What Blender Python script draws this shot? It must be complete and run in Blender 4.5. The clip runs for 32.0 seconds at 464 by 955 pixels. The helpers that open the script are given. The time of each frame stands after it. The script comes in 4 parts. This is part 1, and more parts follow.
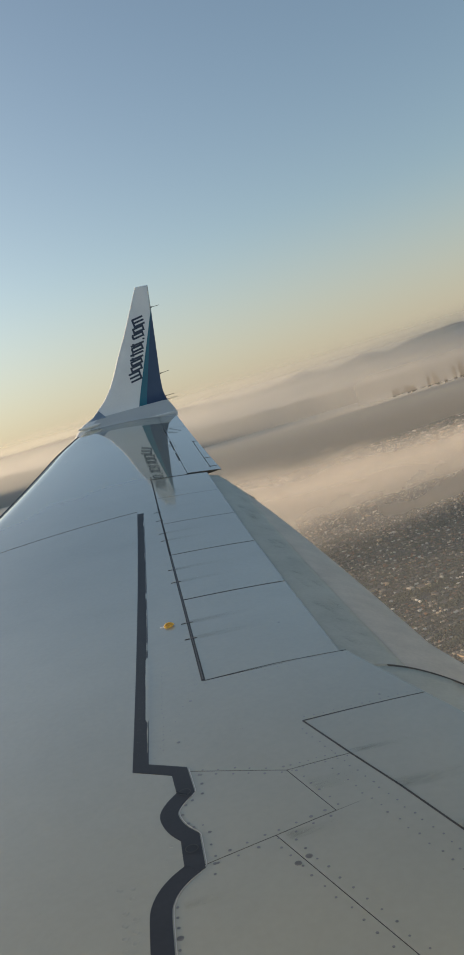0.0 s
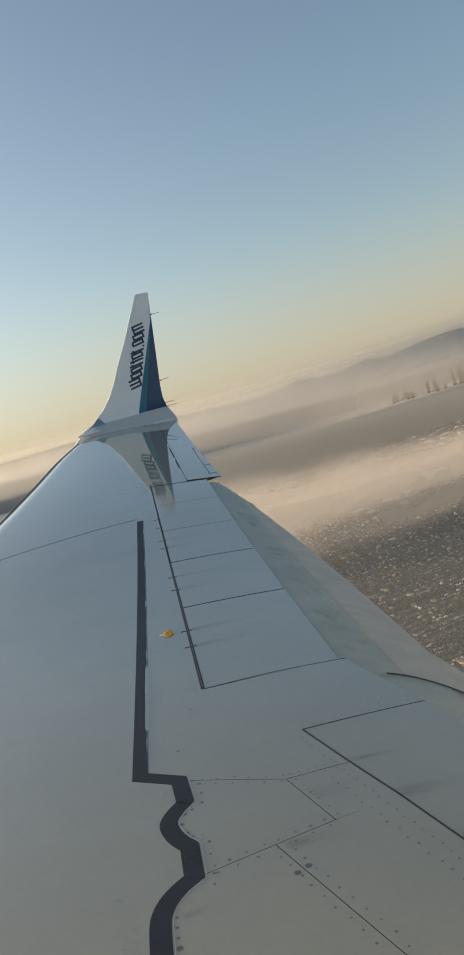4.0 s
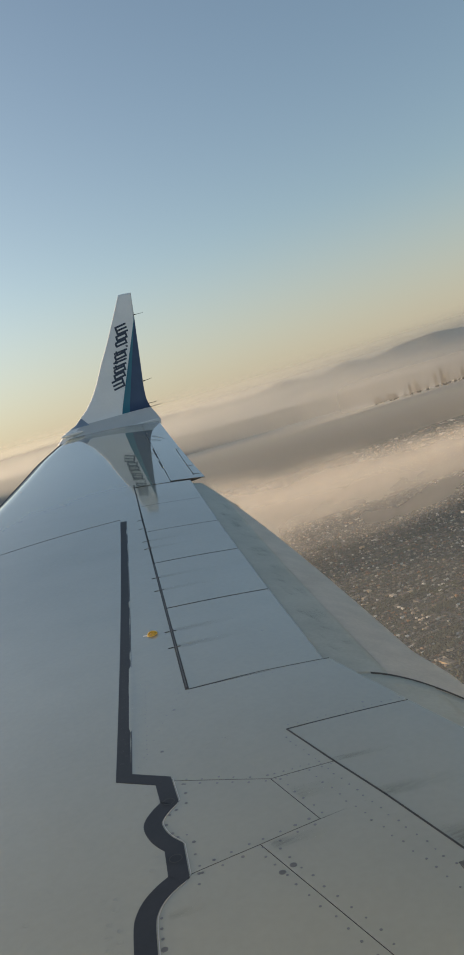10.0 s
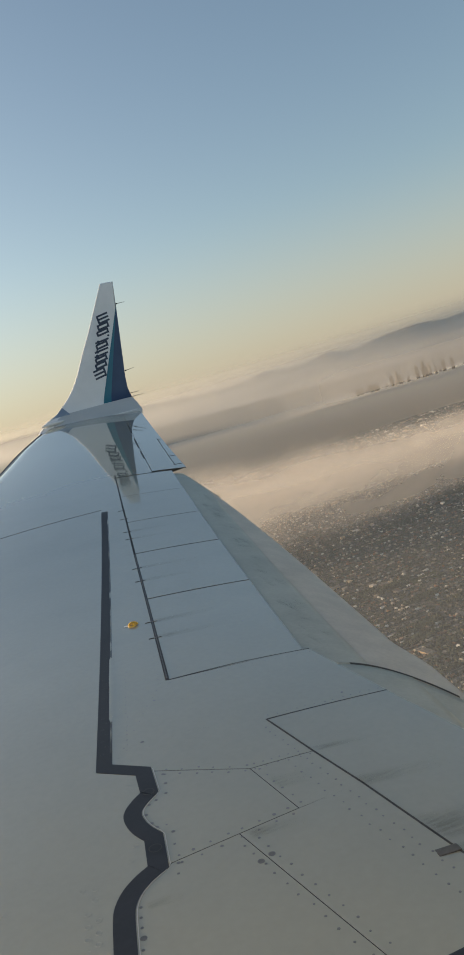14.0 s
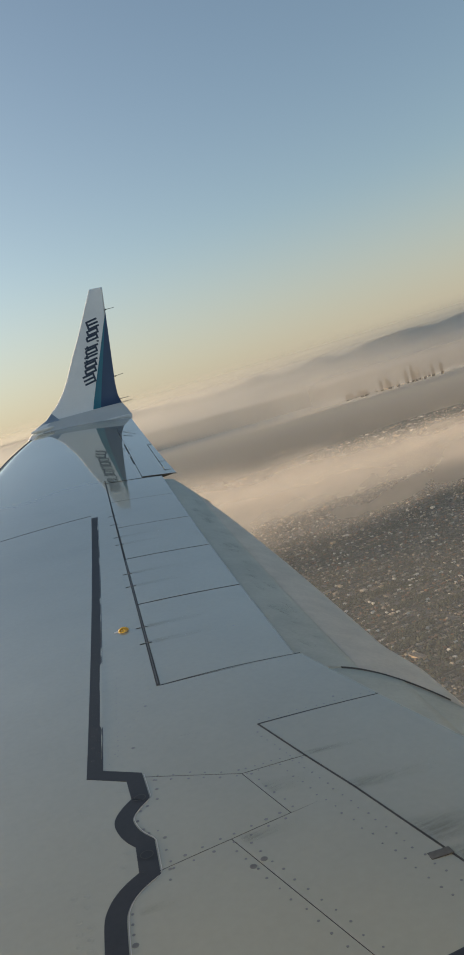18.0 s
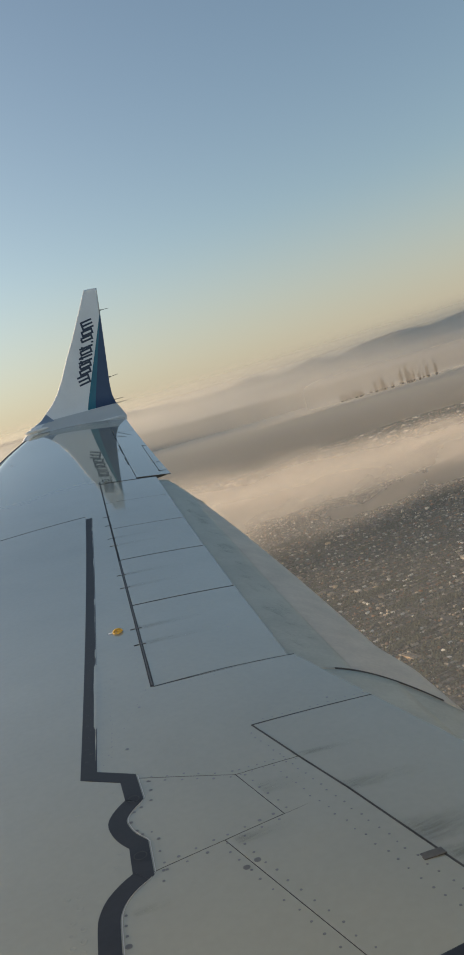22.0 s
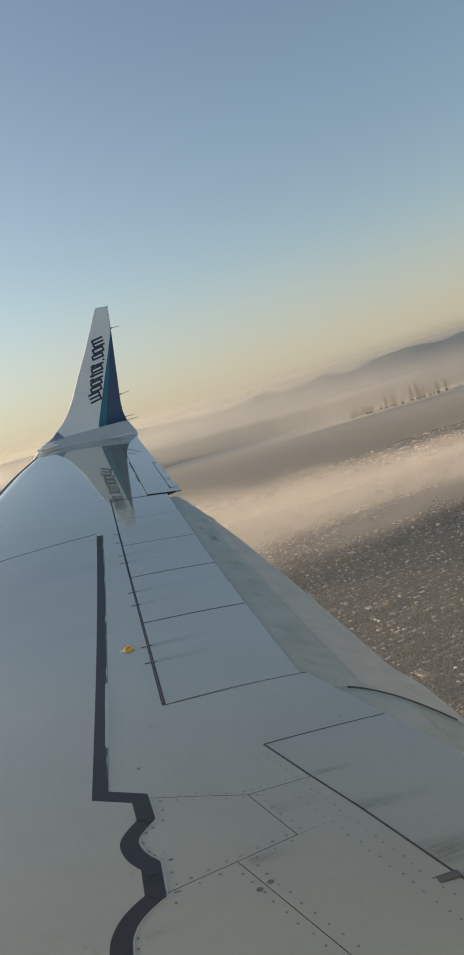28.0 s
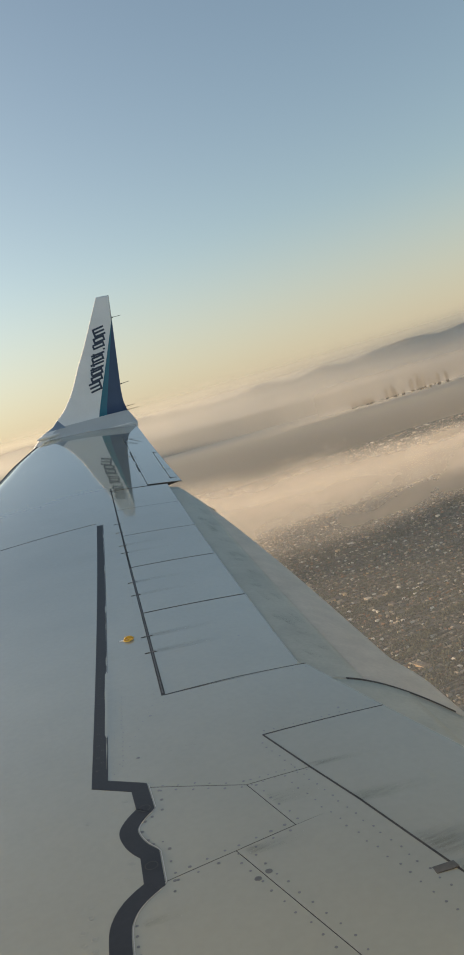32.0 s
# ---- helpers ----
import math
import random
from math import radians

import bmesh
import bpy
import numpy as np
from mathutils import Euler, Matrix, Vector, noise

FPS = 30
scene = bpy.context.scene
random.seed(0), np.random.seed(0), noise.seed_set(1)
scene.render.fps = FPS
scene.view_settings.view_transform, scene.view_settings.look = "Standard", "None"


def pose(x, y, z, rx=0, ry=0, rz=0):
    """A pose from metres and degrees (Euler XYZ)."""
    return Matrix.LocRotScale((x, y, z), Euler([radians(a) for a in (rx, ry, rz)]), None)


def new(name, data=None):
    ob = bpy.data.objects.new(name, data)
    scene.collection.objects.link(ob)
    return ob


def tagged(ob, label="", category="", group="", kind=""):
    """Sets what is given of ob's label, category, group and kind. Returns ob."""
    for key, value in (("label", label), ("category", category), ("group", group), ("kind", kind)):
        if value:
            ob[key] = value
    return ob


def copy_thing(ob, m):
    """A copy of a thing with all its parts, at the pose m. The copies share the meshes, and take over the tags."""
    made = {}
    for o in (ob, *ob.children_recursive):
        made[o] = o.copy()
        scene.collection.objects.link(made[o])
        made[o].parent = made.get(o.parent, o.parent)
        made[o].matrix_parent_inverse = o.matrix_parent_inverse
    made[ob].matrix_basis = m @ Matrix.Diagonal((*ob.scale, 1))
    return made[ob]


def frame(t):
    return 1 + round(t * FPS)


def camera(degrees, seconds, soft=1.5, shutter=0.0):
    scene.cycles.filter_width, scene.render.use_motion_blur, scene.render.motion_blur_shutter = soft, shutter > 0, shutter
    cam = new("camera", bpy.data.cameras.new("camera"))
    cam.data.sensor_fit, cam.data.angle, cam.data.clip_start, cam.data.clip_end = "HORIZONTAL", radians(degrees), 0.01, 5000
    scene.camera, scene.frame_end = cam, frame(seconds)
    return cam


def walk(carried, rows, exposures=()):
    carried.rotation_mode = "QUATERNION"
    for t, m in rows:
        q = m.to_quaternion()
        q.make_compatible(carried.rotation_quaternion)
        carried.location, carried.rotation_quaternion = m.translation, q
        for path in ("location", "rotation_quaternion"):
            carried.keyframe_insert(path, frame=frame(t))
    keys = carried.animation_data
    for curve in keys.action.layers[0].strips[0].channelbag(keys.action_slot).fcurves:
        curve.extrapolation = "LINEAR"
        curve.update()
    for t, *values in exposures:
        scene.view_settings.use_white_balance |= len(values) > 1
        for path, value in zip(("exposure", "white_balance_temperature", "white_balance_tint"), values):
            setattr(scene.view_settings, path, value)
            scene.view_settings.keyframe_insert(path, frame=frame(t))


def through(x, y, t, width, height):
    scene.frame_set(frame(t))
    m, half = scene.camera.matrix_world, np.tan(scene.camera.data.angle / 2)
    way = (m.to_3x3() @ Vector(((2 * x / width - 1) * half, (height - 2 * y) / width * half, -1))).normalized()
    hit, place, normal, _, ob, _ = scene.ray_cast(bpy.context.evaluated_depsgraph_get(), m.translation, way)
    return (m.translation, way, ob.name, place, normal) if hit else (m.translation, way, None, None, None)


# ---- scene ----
# Aircraft axes: x aft, y out along the starboard wing, z up. The eye is at a cabin window.
# The distant ground, hills and city are built at about one eighth, to lie within the lens's reach.
EYE_Z = 80.0
ROWS = [
    (0, -0.001, 0.017, -0.017, 85.904, 16.465, -22.079),
    (0.5, -0.002, 0.012, -0.014, 85.907, 16.396, -22.056),
    (1, -0.002, 0.013, -0.015, 85.894, 16.353, -22.082),
    (1.5, 0.002, 0.006, -0.011, 85.816, 16.488, -22.04),
    (2, -0.005, 0.012, -0.012, 85.822, 16.343, -22.105),
    (2.5, -0.004, 0.011, -0.009, 85.898, 16.352, -22.078),
    (3, -0, 0.006, -0.009, 86.054, 16.477, -22.015),
    (3.5, -0.002, 0.006, -0.005, 86.224, 16.481, -22.034),
    (5.5, -0.001, 0.007, -0.006, 86.52, 16.345, -22.435),
    (6, 0.001, 0.007, -0.007, 86.347, 16.372, -22.56),
    (6.5, -0.001, 0.004, -0.005, 86.231, 16.411, -22.703),
    (7, 0.002, 0.011, -0.01, 86.247, 16.425, -22.719),
    (7.5, 0.001, 0.01, -0.009, 86.193, 16.505, -22.824),
    (8, -0.001, 0.01, -0.01, 86.276, 16.399, -22.903),
    (8.5, -0.003, 0.006, -0.004, 86.295, 16.374, -23.004),
    (9, -0, 0, -0, 86.246, 16.467, -23.066),
    (9.5, 0.001, 0.006, -0.006, 86.225, 16.486, -23.142),
    (10, -0.006, 0.013, -0.011, 86.084, 16.362, -23.372),
    (10.5, 0.001, 0.01, -0.014, 85.945, 16.528, -23.513),
    (11, 0.005, 0.008, -0.011, 85.69, 16.541, -23.671),
    (11.5, 0, 0.013, -0.013, 85.509, 16.339, -23.893),
    (12, -0, 0.008, -0.009, 85.283, 16.221, -24.059),
    (12.5, -0.002, 0.01, -0.009, 85.164, 16.121, -24.27),
    (13, 0, 0.012, -0.01, 85.167, 16.108, -24.366),
    (13.5, -0.002, 0.006, -0.008, 85.095, 16.063, -24.524),
    (14, -0.004, 0.008, -0.005, 84.989, 15.972, -24.745),
    (14.5, 0, 0.007, -0.006, 84.935, 16.03, -24.899),
    (16.5, 0, 0.013, -0.011, 84.747, 16.043, -25.421),
    (17, -0.003, 0.007, -0.009, 84.86, 16.08, -25.441),
    (17.5, -0, 0.011, -0.013, 85.01, 16.258, -25.45),
    (18, -0.004, 0.012, -0.012, 85.183, 16.188, -25.506),
    (18.5, 0, 0.007, -0.009, 85.318, 16.326, -25.483),
    (19, -0.004, 0.013, -0.012, 85.472, 16.206, -25.509),
    (19.5, -0.007, 0.008, -0.011, 85.585, 16.191, -25.54),
    (20, -0.002, 0.006, -0.013, 85.595, 16.306, -25.548),
    (20.5, 0, 0.001, -0.014, 85.5, 16.446, -25.651),
    (21, -0.007, 0.006, -0.012, 85.394, 16.185, -25.799),
    (21.5, -0.01, 0.004, -0.011, 85.291, 16.048, -25.881),
    (22, -0.002, 0.004, -0.009, 85.123, 16.126, -25.897),
    (22.5, -0.004, 0.009, -0.006, 85.022, 15.965, -25.978),
    (23, -0.002, 0.007, -0.006, 84.976, 15.999, -26.005),
    (23.5, -0.002, 0.005, -0.006, 84.948, 16.07, -26.029),
    (24, -0.003, 0.003, -0.002, 84.954, 16.146, -26.007),
    (24.5, -0.006, 0.007, -0.007, 85.091, 16.182, -25.978),
    (26.5, -0.006, 0.003, -0.005, 85.597, 16.221, -25.523),
    (27, -0.008, -0.001, -0.002, 85.862, 16.236, -25.4),
    (27.5, -0.005, -0, -0.002, 86.216, 16.297, -25.198),
    (28, -0.008, 0.005, -0.001, 86.537, 16.261, -25.139),
    (28.5, -0.001, -0, -0.002, 86.583, 16.444, -25.055),
    (29, -0.005, 0, 0.002, 86.494, 16.353, -25.086),
    (29.5, -0.003, -0, -0.001, 86.386, 16.39, -25.074),
    (30, -0, 0.001, -0, 86.219, 16.387, -25.046),
    (30.5, -0.005, 0.001, 0.004, 86.108, 16.246, -25.054),
    (31, -0.003, -0, 0.003, 86.02, 16.255, -25.034),
    (31.5, -0.005, -0.002, 0.007, 85.895, 16.159, -25.109),
    (32, -0.011, 0.002, 0.008, 85.813, 15.892, -25.116),
]
cam = camera(33.0, 32.0, soft=1.9)
walk(cam, [(t, pose(x, y, EYE_Z + z, a, b, c)) for t, x, y, z, a, b, c in ROWS],
     exposures=[(0.0, 1.12, 7300, 10), (30.5, 1.12, 7300, 10), (31.0, 1.26, 7700, 10), (32.0, 1.30, 7800, 10)])

# ---- light ----
SUN_ELEV, SUN_DIR = 10.0, (-1.0, 0.95)
world = bpy.data.worlds.new("sky")
scene.world = world
world.use_nodes = True
wn = world.node_tree
sky = wn.nodes.new("ShaderNodeTexSky")
sky.sky_type = 'NISHITA'
sky.sun_disc = False
sky.sun_elevation = radians(SUN_ELEV)
sky.sun_rotation = math.atan2(SUN_DIR[0], SUN_DIR[1])
sky.altitude = 600
sky.air_density = 1.1
sky.dust_density = 3.0
sky.ozone_density = 1.9
wn.nodes["Background"].inputs["Strength"].default_value = 0.10
# cream haze low in the sky, all round
way = wn.nodes.new("ShaderNodeTexCoord")
split = wn.nodes.new("ShaderNodeSeparateXYZ")
wn.links.new(way.outputs["Generated"], split.inputs[0])
low = wn.nodes.new("ShaderNodeMapRange")
low.interpolation_type = 'SMOOTHSTEP'
for key, v in (("From Min", -0.02), ("From Max", 0.24), ("To Min", 0.72), ("To Max", 0.0)):
    low.inputs[key].default_value = v
wn.links.new(split.outputs["Z"], low.inputs["Value"])
haze = wn.nodes.new("ShaderNodeMix")
haze.data_type = 'RGBA'
wn.links.new(low.outputs[0], haze.inputs["Factor"])
wn.links.new(sky.outputs[0], haze.inputs["A"])
haze.inputs["B"].default_value = (2.5, 2.2, 2.0, 1)
wn.links.new(haze.outputs["Result"], wn.nodes["Background"].inputs["Color"])
sun_data = bpy.data.lights.new("sun", 'SUN')
sun_data.energy, sun_data.angle, sun_data.color = 2.35, radians(4.0), (1.0, 0.82, 0.64)
sun = new("sun", sun_data)
away = Vector((SUN_DIR[0], SUN_DIR[1], 0)).normalized() * math.cos(radians(SUN_ELEV))
sun.rotation_euler = Vector((away.x, away.y, math.sin(radians(SUN_ELEV)))).to_track_quat('Z', 'Y').to_euler()
sun.location = (-20, 0, EYE_Z + 20)


# ---- materials ----
def material(name, color, rough=0.5, metal=0.0, vary=0.06, scale=3.0, fine=60.0, bump=0.0, bump_scale=40.0, coat=0.0, island=None, spec=0.5):
    """A painted or raw surface: colour broken up at two scales, roughness that varies, fine relief."""
    m = bpy.data.materials.new(name)
    m.use_nodes = True
    t = m.node_tree
    n, link = t.nodes, t.links.new
    p = n["Principled BSDF"]
    geo = n.new("ShaderNodeTexCoord")
    big, small = n.new("ShaderNodeTexNoise"), n.new("ShaderNodeTexNoise")
    big.inputs["Scale"].default_value, small.inputs["Scale"].default_value = scale, fine
    big.inputs["Detail"].default_value = 5
    link(geo.outputs["Object"], big.inputs["Vector"])
    link(geo.outputs["Object"], small.inputs["Vector"])
    both = n.new("ShaderNodeMath")
    both.operation = 'MULTIPLY_ADD'
    link(small.outputs[0], both.inputs[0])
    both.inputs[1].default_value = 0.4
    link(big.outputs[0], both.inputs[2])
    span = n.new("ShaderNodeMapRange")
    span.inputs["From Min"].default_value, span.inputs["From Max"].default_value = 0.45, 0.95
    span.inputs["To Min"].default_value, span.inputs["To Max"].default_value = 1 - vary, 1 + vary
    link(both.outputs[0], span.inputs["Value"])
    mix = n.new("ShaderNodeMix")
    mix.data_type, mix.blend_type = 'RGBA', 'MULTIPLY'
    mix.inputs["Factor"].default_value = 1.0
    mix.inputs["A"].default_value = (*color, 1)
    link(span.outputs[0], mix.inputs["B"])
    if island:
        ramp = n.new("ShaderNodeValToRGB")
        ramp.color_ramp.interpolation = 'CONSTANT'
        while len(ramp.color_ramp.elements) < len(island):
            ramp.color_ramp.elements.new(0.5)
        for i, c in enumerate(island):
            ramp.color_ramp.elements[i].position = i / len(island)
            ramp.color_ramp.elements[i].color = (*c, 1)
        per = n.new("ShaderNodeNewGeometry")
        link(per.outputs["Random Per Island"], ramp.inputs[0])
        link(ramp.outputs[0], mix.inputs["A"])
    link(mix.outputs["Result"], p.inputs["Base Color"])
    rr = n.new("ShaderNodeMapRange")
    rr.inputs["To Min"].default_value, rr.inputs["To Max"].default_value = rough * 0.85, min(1, rough * 1.15)
    link(big.outputs[0], rr.inputs["Value"])
    link(rr.outputs[0], p.inputs["Roughness"])
    p.inputs["Metallic"].default_value = metal
    p.inputs["Specular IOR Level"].default_value = spec
    p.inputs["Coat Weight"].default_value = coat
    p.inputs["Coat Roughness"].default_value = 0.03
    if bump:
        bn, bt = n.new("ShaderNodeBump"), n.new("ShaderNodeTexNoise")
        bt.inputs["Scale"].default_value = bump_scale
        bt.inputs["Detail"].default_value = 3
        link(geo.outputs["Object"], bt.inputs["Vector"])
        link(bt.outputs[0], bn.inputs["Height"])
        bn.inputs["Strength"].default_value, bn.inputs["Distance"].default_value = 1.0, bump
        link(bn.outputs[0], p.inputs["Normal"])
    return m


WING_PAINT = material("wing_grey_gloss_paint", (0.332, 0.325, 0.254), 0.06, vary=0.06, scale=1.2, fine=30, bump=0.0006, bump_scale=2.2, coat=0.9, spec=0.8)
FLAP_PAINT = material("flap_worn_paint", (0.39, 0.40, 0.345), 0.5, vary=0.16, scale=2.5, fine=40, bump=0.002, bump_scale=9)
# flap paint made paler and warmer, the light from the cloud put into its colour
FLAP_LIT = material("flap_paint_lit_tone", (0.54, 0.49, 0.41), 0.6, vary=0.12, scale=5, fine=40, bump=0.002, bump_scale=9)
WINGLET_WHITE = material("winglet_white_paint", (0.78, 0.78, 0.76), 0.25, vary=0.04, scale=2, fine=30)
NAVY = material("navy_paint", (0.028, 0.05, 0.105), 0.25, vary=0.08)
TEAL = material("teal_paint", (0.02, 0.14, 0.19), 0.25, vary=0.08)
INK = material("dark_navy_marking_paint", (0.025, 0.035, 0.06), 0.4)
BLACK_SEAL = material("black_sealant_band", (0.022, 0.024, 0.03), 0.5, vary=0.25, scale=6, fine=50, spec=0.4)
GAP_DARK = material("dark_recess", (0.07, 0.062, 0.055), 0.8, vary=0.2)
BARE = material("bare_aluminium", (0.40, 0.39, 0.35), 0.6, metal=0.0, vary=0.15, fine=80)
DARK_METAL = material("dark_metal", (0.06, 0.06, 0.06), 0.45, metal=0.5, vary=0.2)
FASTENER = material("fastener_grey", (0.14, 0.137, 0.132), 0.5, metal=0.3, vary=0.2)
YELLOW = material("yellow_hook_paint", (0.62, 0.37, 0.05), 0.35, vary=0.1)
SOOT = material("worn_grey_bracket", (0.075, 0.074, 0.07), 0.6, vary=0.3, scale=20)
BLEND_PAINT = material("wing_tip_gloss_paint", (0.50, 0.51, 0.50), 0.10, vary=0.05, scale=1.5, fine=30, coat=0.4)
CHANNEL = material("dirty_open_channel", (0.06, 0.057, 0.054), 0.7, vary=0.3, scale=8, fine=60, spec=0.2)
SOOT_LIGHT = material("dirty_hinge_rod", (0.10, 0.10, 0.10), 0.5, vary=0.2, scale=10)
SUNK = material("sealed_over_fastener", (0.055, 0.06, 0.068), 0.6, vary=0.2)
STEEL_BLUE = material("steel_blue_paint", (0.19, 0.25, 0.32), 0.3, vary=0.1)
CABIN = material("fuselage_white_paint", (0.75, 0.75, 0.74), 0.3, vary=0.03)


def part(name, bm, mat, parent=None, label="", smooth=True):
    me = bpy.data.meshes.new(name)
    if smooth:
        for f in bm.faces:
            if f.tag or smooth == "all":
                f.smooth = True
    bm.to_mesh(me)
    bm.free()
    if smooth == "skin":
        for f in me.polygons:
            f.use_smooth = True
        up = [skin_normal(v.co.x, v.co.y) for v in me.vertices]
        me.normals_split_custom_set([up[me.loops[i].vertex_index] if f.normal.z > 0.5 else f.normal for f in me.polygons for i in f.loop_indices])
    me.materials.append(mat)
    if any(f.material_index for f in me.polygons):
        me.materials.append(GAP_DARK)
    ob = new(name, me)
    if parent:
        ob.parent = parent
    if label:
        ob["label"] = label
    return ob


# ---- the wing's shape ----
H, A, B = 1.70, 0.045, 0.0063
X0, SL, SKEW = -0.06, 0.275, 0.21      # spoiler hinge line: x = X0 + SL * y


def hinge(y):
    return X0 + SL * y


def lead(y):
    return -4.95 + 0.5 * y + 0.20 * (max(0.0, y - 14.5) / 1.5) ** 1.5


def skin(x, y):
    """Height of the upper skin over the plan point x, y."""
    q, base = x - hinge(y), -H + A * y + B * y * y
    if q > 0:
        return base - 0.08 * q - 0.03 * q * q
    c = max(0.8, hinge(y) - lead(y))
    w = -q / c
    return base - 0.08 * q - 0.08 * q * q / (1.1 * c) - 0.05 * c * max(0.0, (w - 0.82) / 0.18) ** 2.5


def skin_normal(x, y):
    e = 0.004
    f = min(1.0, max(0.0, (y - 4.0) / 5.5))
    flex = f * f * (3 - 2 * f) * max(0.0, 0.174 - 2 * B * y)      # the outer wing is straight; it bends inboard
    return Vector((skin(x - e, y) - skin(x + e, y), skin(x, y - e) - skin(x, y + e) - 2 * e * flex, 2 * e)).normalized()


def sn(s, n):
    """Plan point s along the hinge line and n aft of it."""
    return X0 + SL * s + n, s - SKEW * n


def flap_skin(s, n):
    x, y = sn(s, 0.80)
    m = n - 0.80
    return skin(x, y) - 0.02 - 0.28 * m - 0.30 * m * m


def on_skin(x, y, lift=0.0):
    return Vector((x, y, skin(x, y) + lift))


def plate(polys, gap=0.003, thick=0.014, step=0.14, height=None, lift=0.0):
    """A sheet that follows the skin, with the outline of convex plan polygons (x, y, joint); joint 0 leaves that edge unshrunk."""
    height = height or skin
    out = bmesh.new()
    for poly in polys:
        bm = bmesh.new()
        pts = [Vector((p[0], p[1], 0)) for p in poly]
        lo = Vector((min(p.x for p in pts), min(p.y for p in pts), 0))
        hi = Vector((max(p.x for p in pts), max(p.y for p in pts), 0))
        nx, ny = max(1, math.ceil((hi.x - lo.x) / step)), max(1, math.ceil((hi.y - lo.y) / step))
        grid = [[bm.verts.new((lo.x + (hi.x - lo.x) * i / nx, lo.y + (hi.y - lo.y) * j / ny, 0)) for j in range(ny + 1)] for i in range(nx + 1)]
        for i in range(nx):
            for j in range(ny):
                bm.faces.new((grid[i][j], grid[i + 1][j], grid[i + 1][j + 1], grid[i][j + 1]))
        mid = sum(pts, Vector()) / len(pts)
        for k, p in enumerate(pts):
            q = pts[(k + 1) % len(pts)]
            side = Vector((q.y - p.y, p.x - q.x, 0)).normalized()
            if side.dot(mid - p) > 0:
                side = -side
            shrink = gap if len(poly[k]) < 3 or poly[k][2] else 0.0
            bmesh.ops.bisect_plane(bm, geom=bm.verts[:] + bm.edges[:] + bm.faces[:], plane_co=p - side * shrink, plane_no=side, clear_outer=True)
        tmp = bpy.data.meshes.new("tmp")
        bm.to_mesh(tmp)
        bm.free()
        out.from_mesh(tmp)
        bpy.data.meshes.remove(tmp)
    bmesh.ops.remove_doubles(out, verts=out.verts, dist=0.0006)
    for v in out.verts:
        v.co.z = height(v.co.x, v.co.y) + lift
    out.normal_update()
    bmesh.ops.reverse_faces(out, faces=[f for f in out.faces if f.normal.z < 0])
    top = out.faces[:]
    for f in top:
        f.tag = True
    rim = [e for e in out.edges if e.is_boundary]
    ext = bmesh.ops.extrude_edge_only(out, edges=rim)
    for v in ext["geom"]:
        if isinstance(v, bmesh.types.BMVert):
            v.co.z -= thick
    keep = set(top)
    for f in out.faces:
        if f not in keep:
            f.tag, f.material_index = False, 1
    return out


def ribbon(path, width, lift=0.0015, thick=0.003, step=0.06, height=None):
    """A flat band of the given width along plan points, laid on the skin."""
    height = height or skin
    path = [Vector(p) for p in path]
    edge = []
    for i, p in enumerate(path):
        d0 = (p - path[i - 1]).normalized() if i else (path[1] - p).normalized()
        d1 = (path[i + 1] - p).normalized() if i < len(path) - 1 else d0
        mid = (Vector((-d0.y, d0.x)) + Vector((-d1.y, d1.x))).normalized()
        w = width(i / (len(path) - 1)) if callable(width) else width
        edge.append(mid * w / 2 / max(0.4, mid.dot(Vector((-d0.y, d0.x)))))
    bm = bmesh.new()
    rows = []
    for i in range(len(path)):
        k = max(1, math.ceil((path[i + 1] - path[i]).length / step)) if i < len(path) - 1 else 1
        for f in [j / k for j in range(k)]:
            p, side = path[i], edge[i]
            if f:
                p, side = path[i].lerp(path[i + 1], f), edge[i].lerp(edge[i + 1], f)
            row = []
            for e, z in ((p + side, -thick), (p + side, 0), (p - side, 0), (p - side, -thick)):
                row.append(bm.verts.new((e.x, e.y, height(e.x, e.y) + lift + z)))
            rows.append(row)
    for a, b in zip(rows, rows[1:]):
        for k in range(3):
            bm.faces.new((a[k], a[k + 1], b[k + 1], b[k]))
    for r in (rows[0], rows[-1]):
        bm.faces.new(r)
    bmesh.ops.recalc_face_normals(bm, faces=bm.faces)
    return bm


def loft(rings, closed=True, caps=True):
    bm = bmesh.new()
    rows = [[bm.verts.new(p) for p in r] for r in rings]
    n = len(rows[0])
    for a, b in zip(rows, rows[1:]):
        for k in range(n if closed else n - 1):
            f = bm.faces.new((a[k], a[(k + 1) % n], b[(k + 1) % n], b[k]))
            f.tag = True
    if caps and closed:
        bm.faces.new(rows[0]), bm.faces.new(rows[-1])
    bmesh.ops.recalc_face_normals(bm, faces=bm.faces)
    return bm


def box(bm, lo, hi, turn=None):
    vs = [bm.verts.new((x, y, z)) for x in (lo[0], hi[0]) for y in (lo[1], hi[1]) for z in (lo[2], hi[2])]
    for f in ((0, 1, 3, 2), (4, 6, 7, 5), (0, 4, 5, 1), (2, 3, 7, 6), (0, 2, 6, 4), (1, 5, 7, 3)):
        bm.faces.new([vs[i] for i in f])
    if turn:
        for v in vs:
            v.co = turn @ v.co
    return bm


wing = tagged(new("aircraft_wing"), "glossy grey airliner wing with drooped flaps and black sealed joints", "aircraft wing")
wing.location = (0, 0, EYE_Z)
ROOT, TIP = -0.38, 16.0

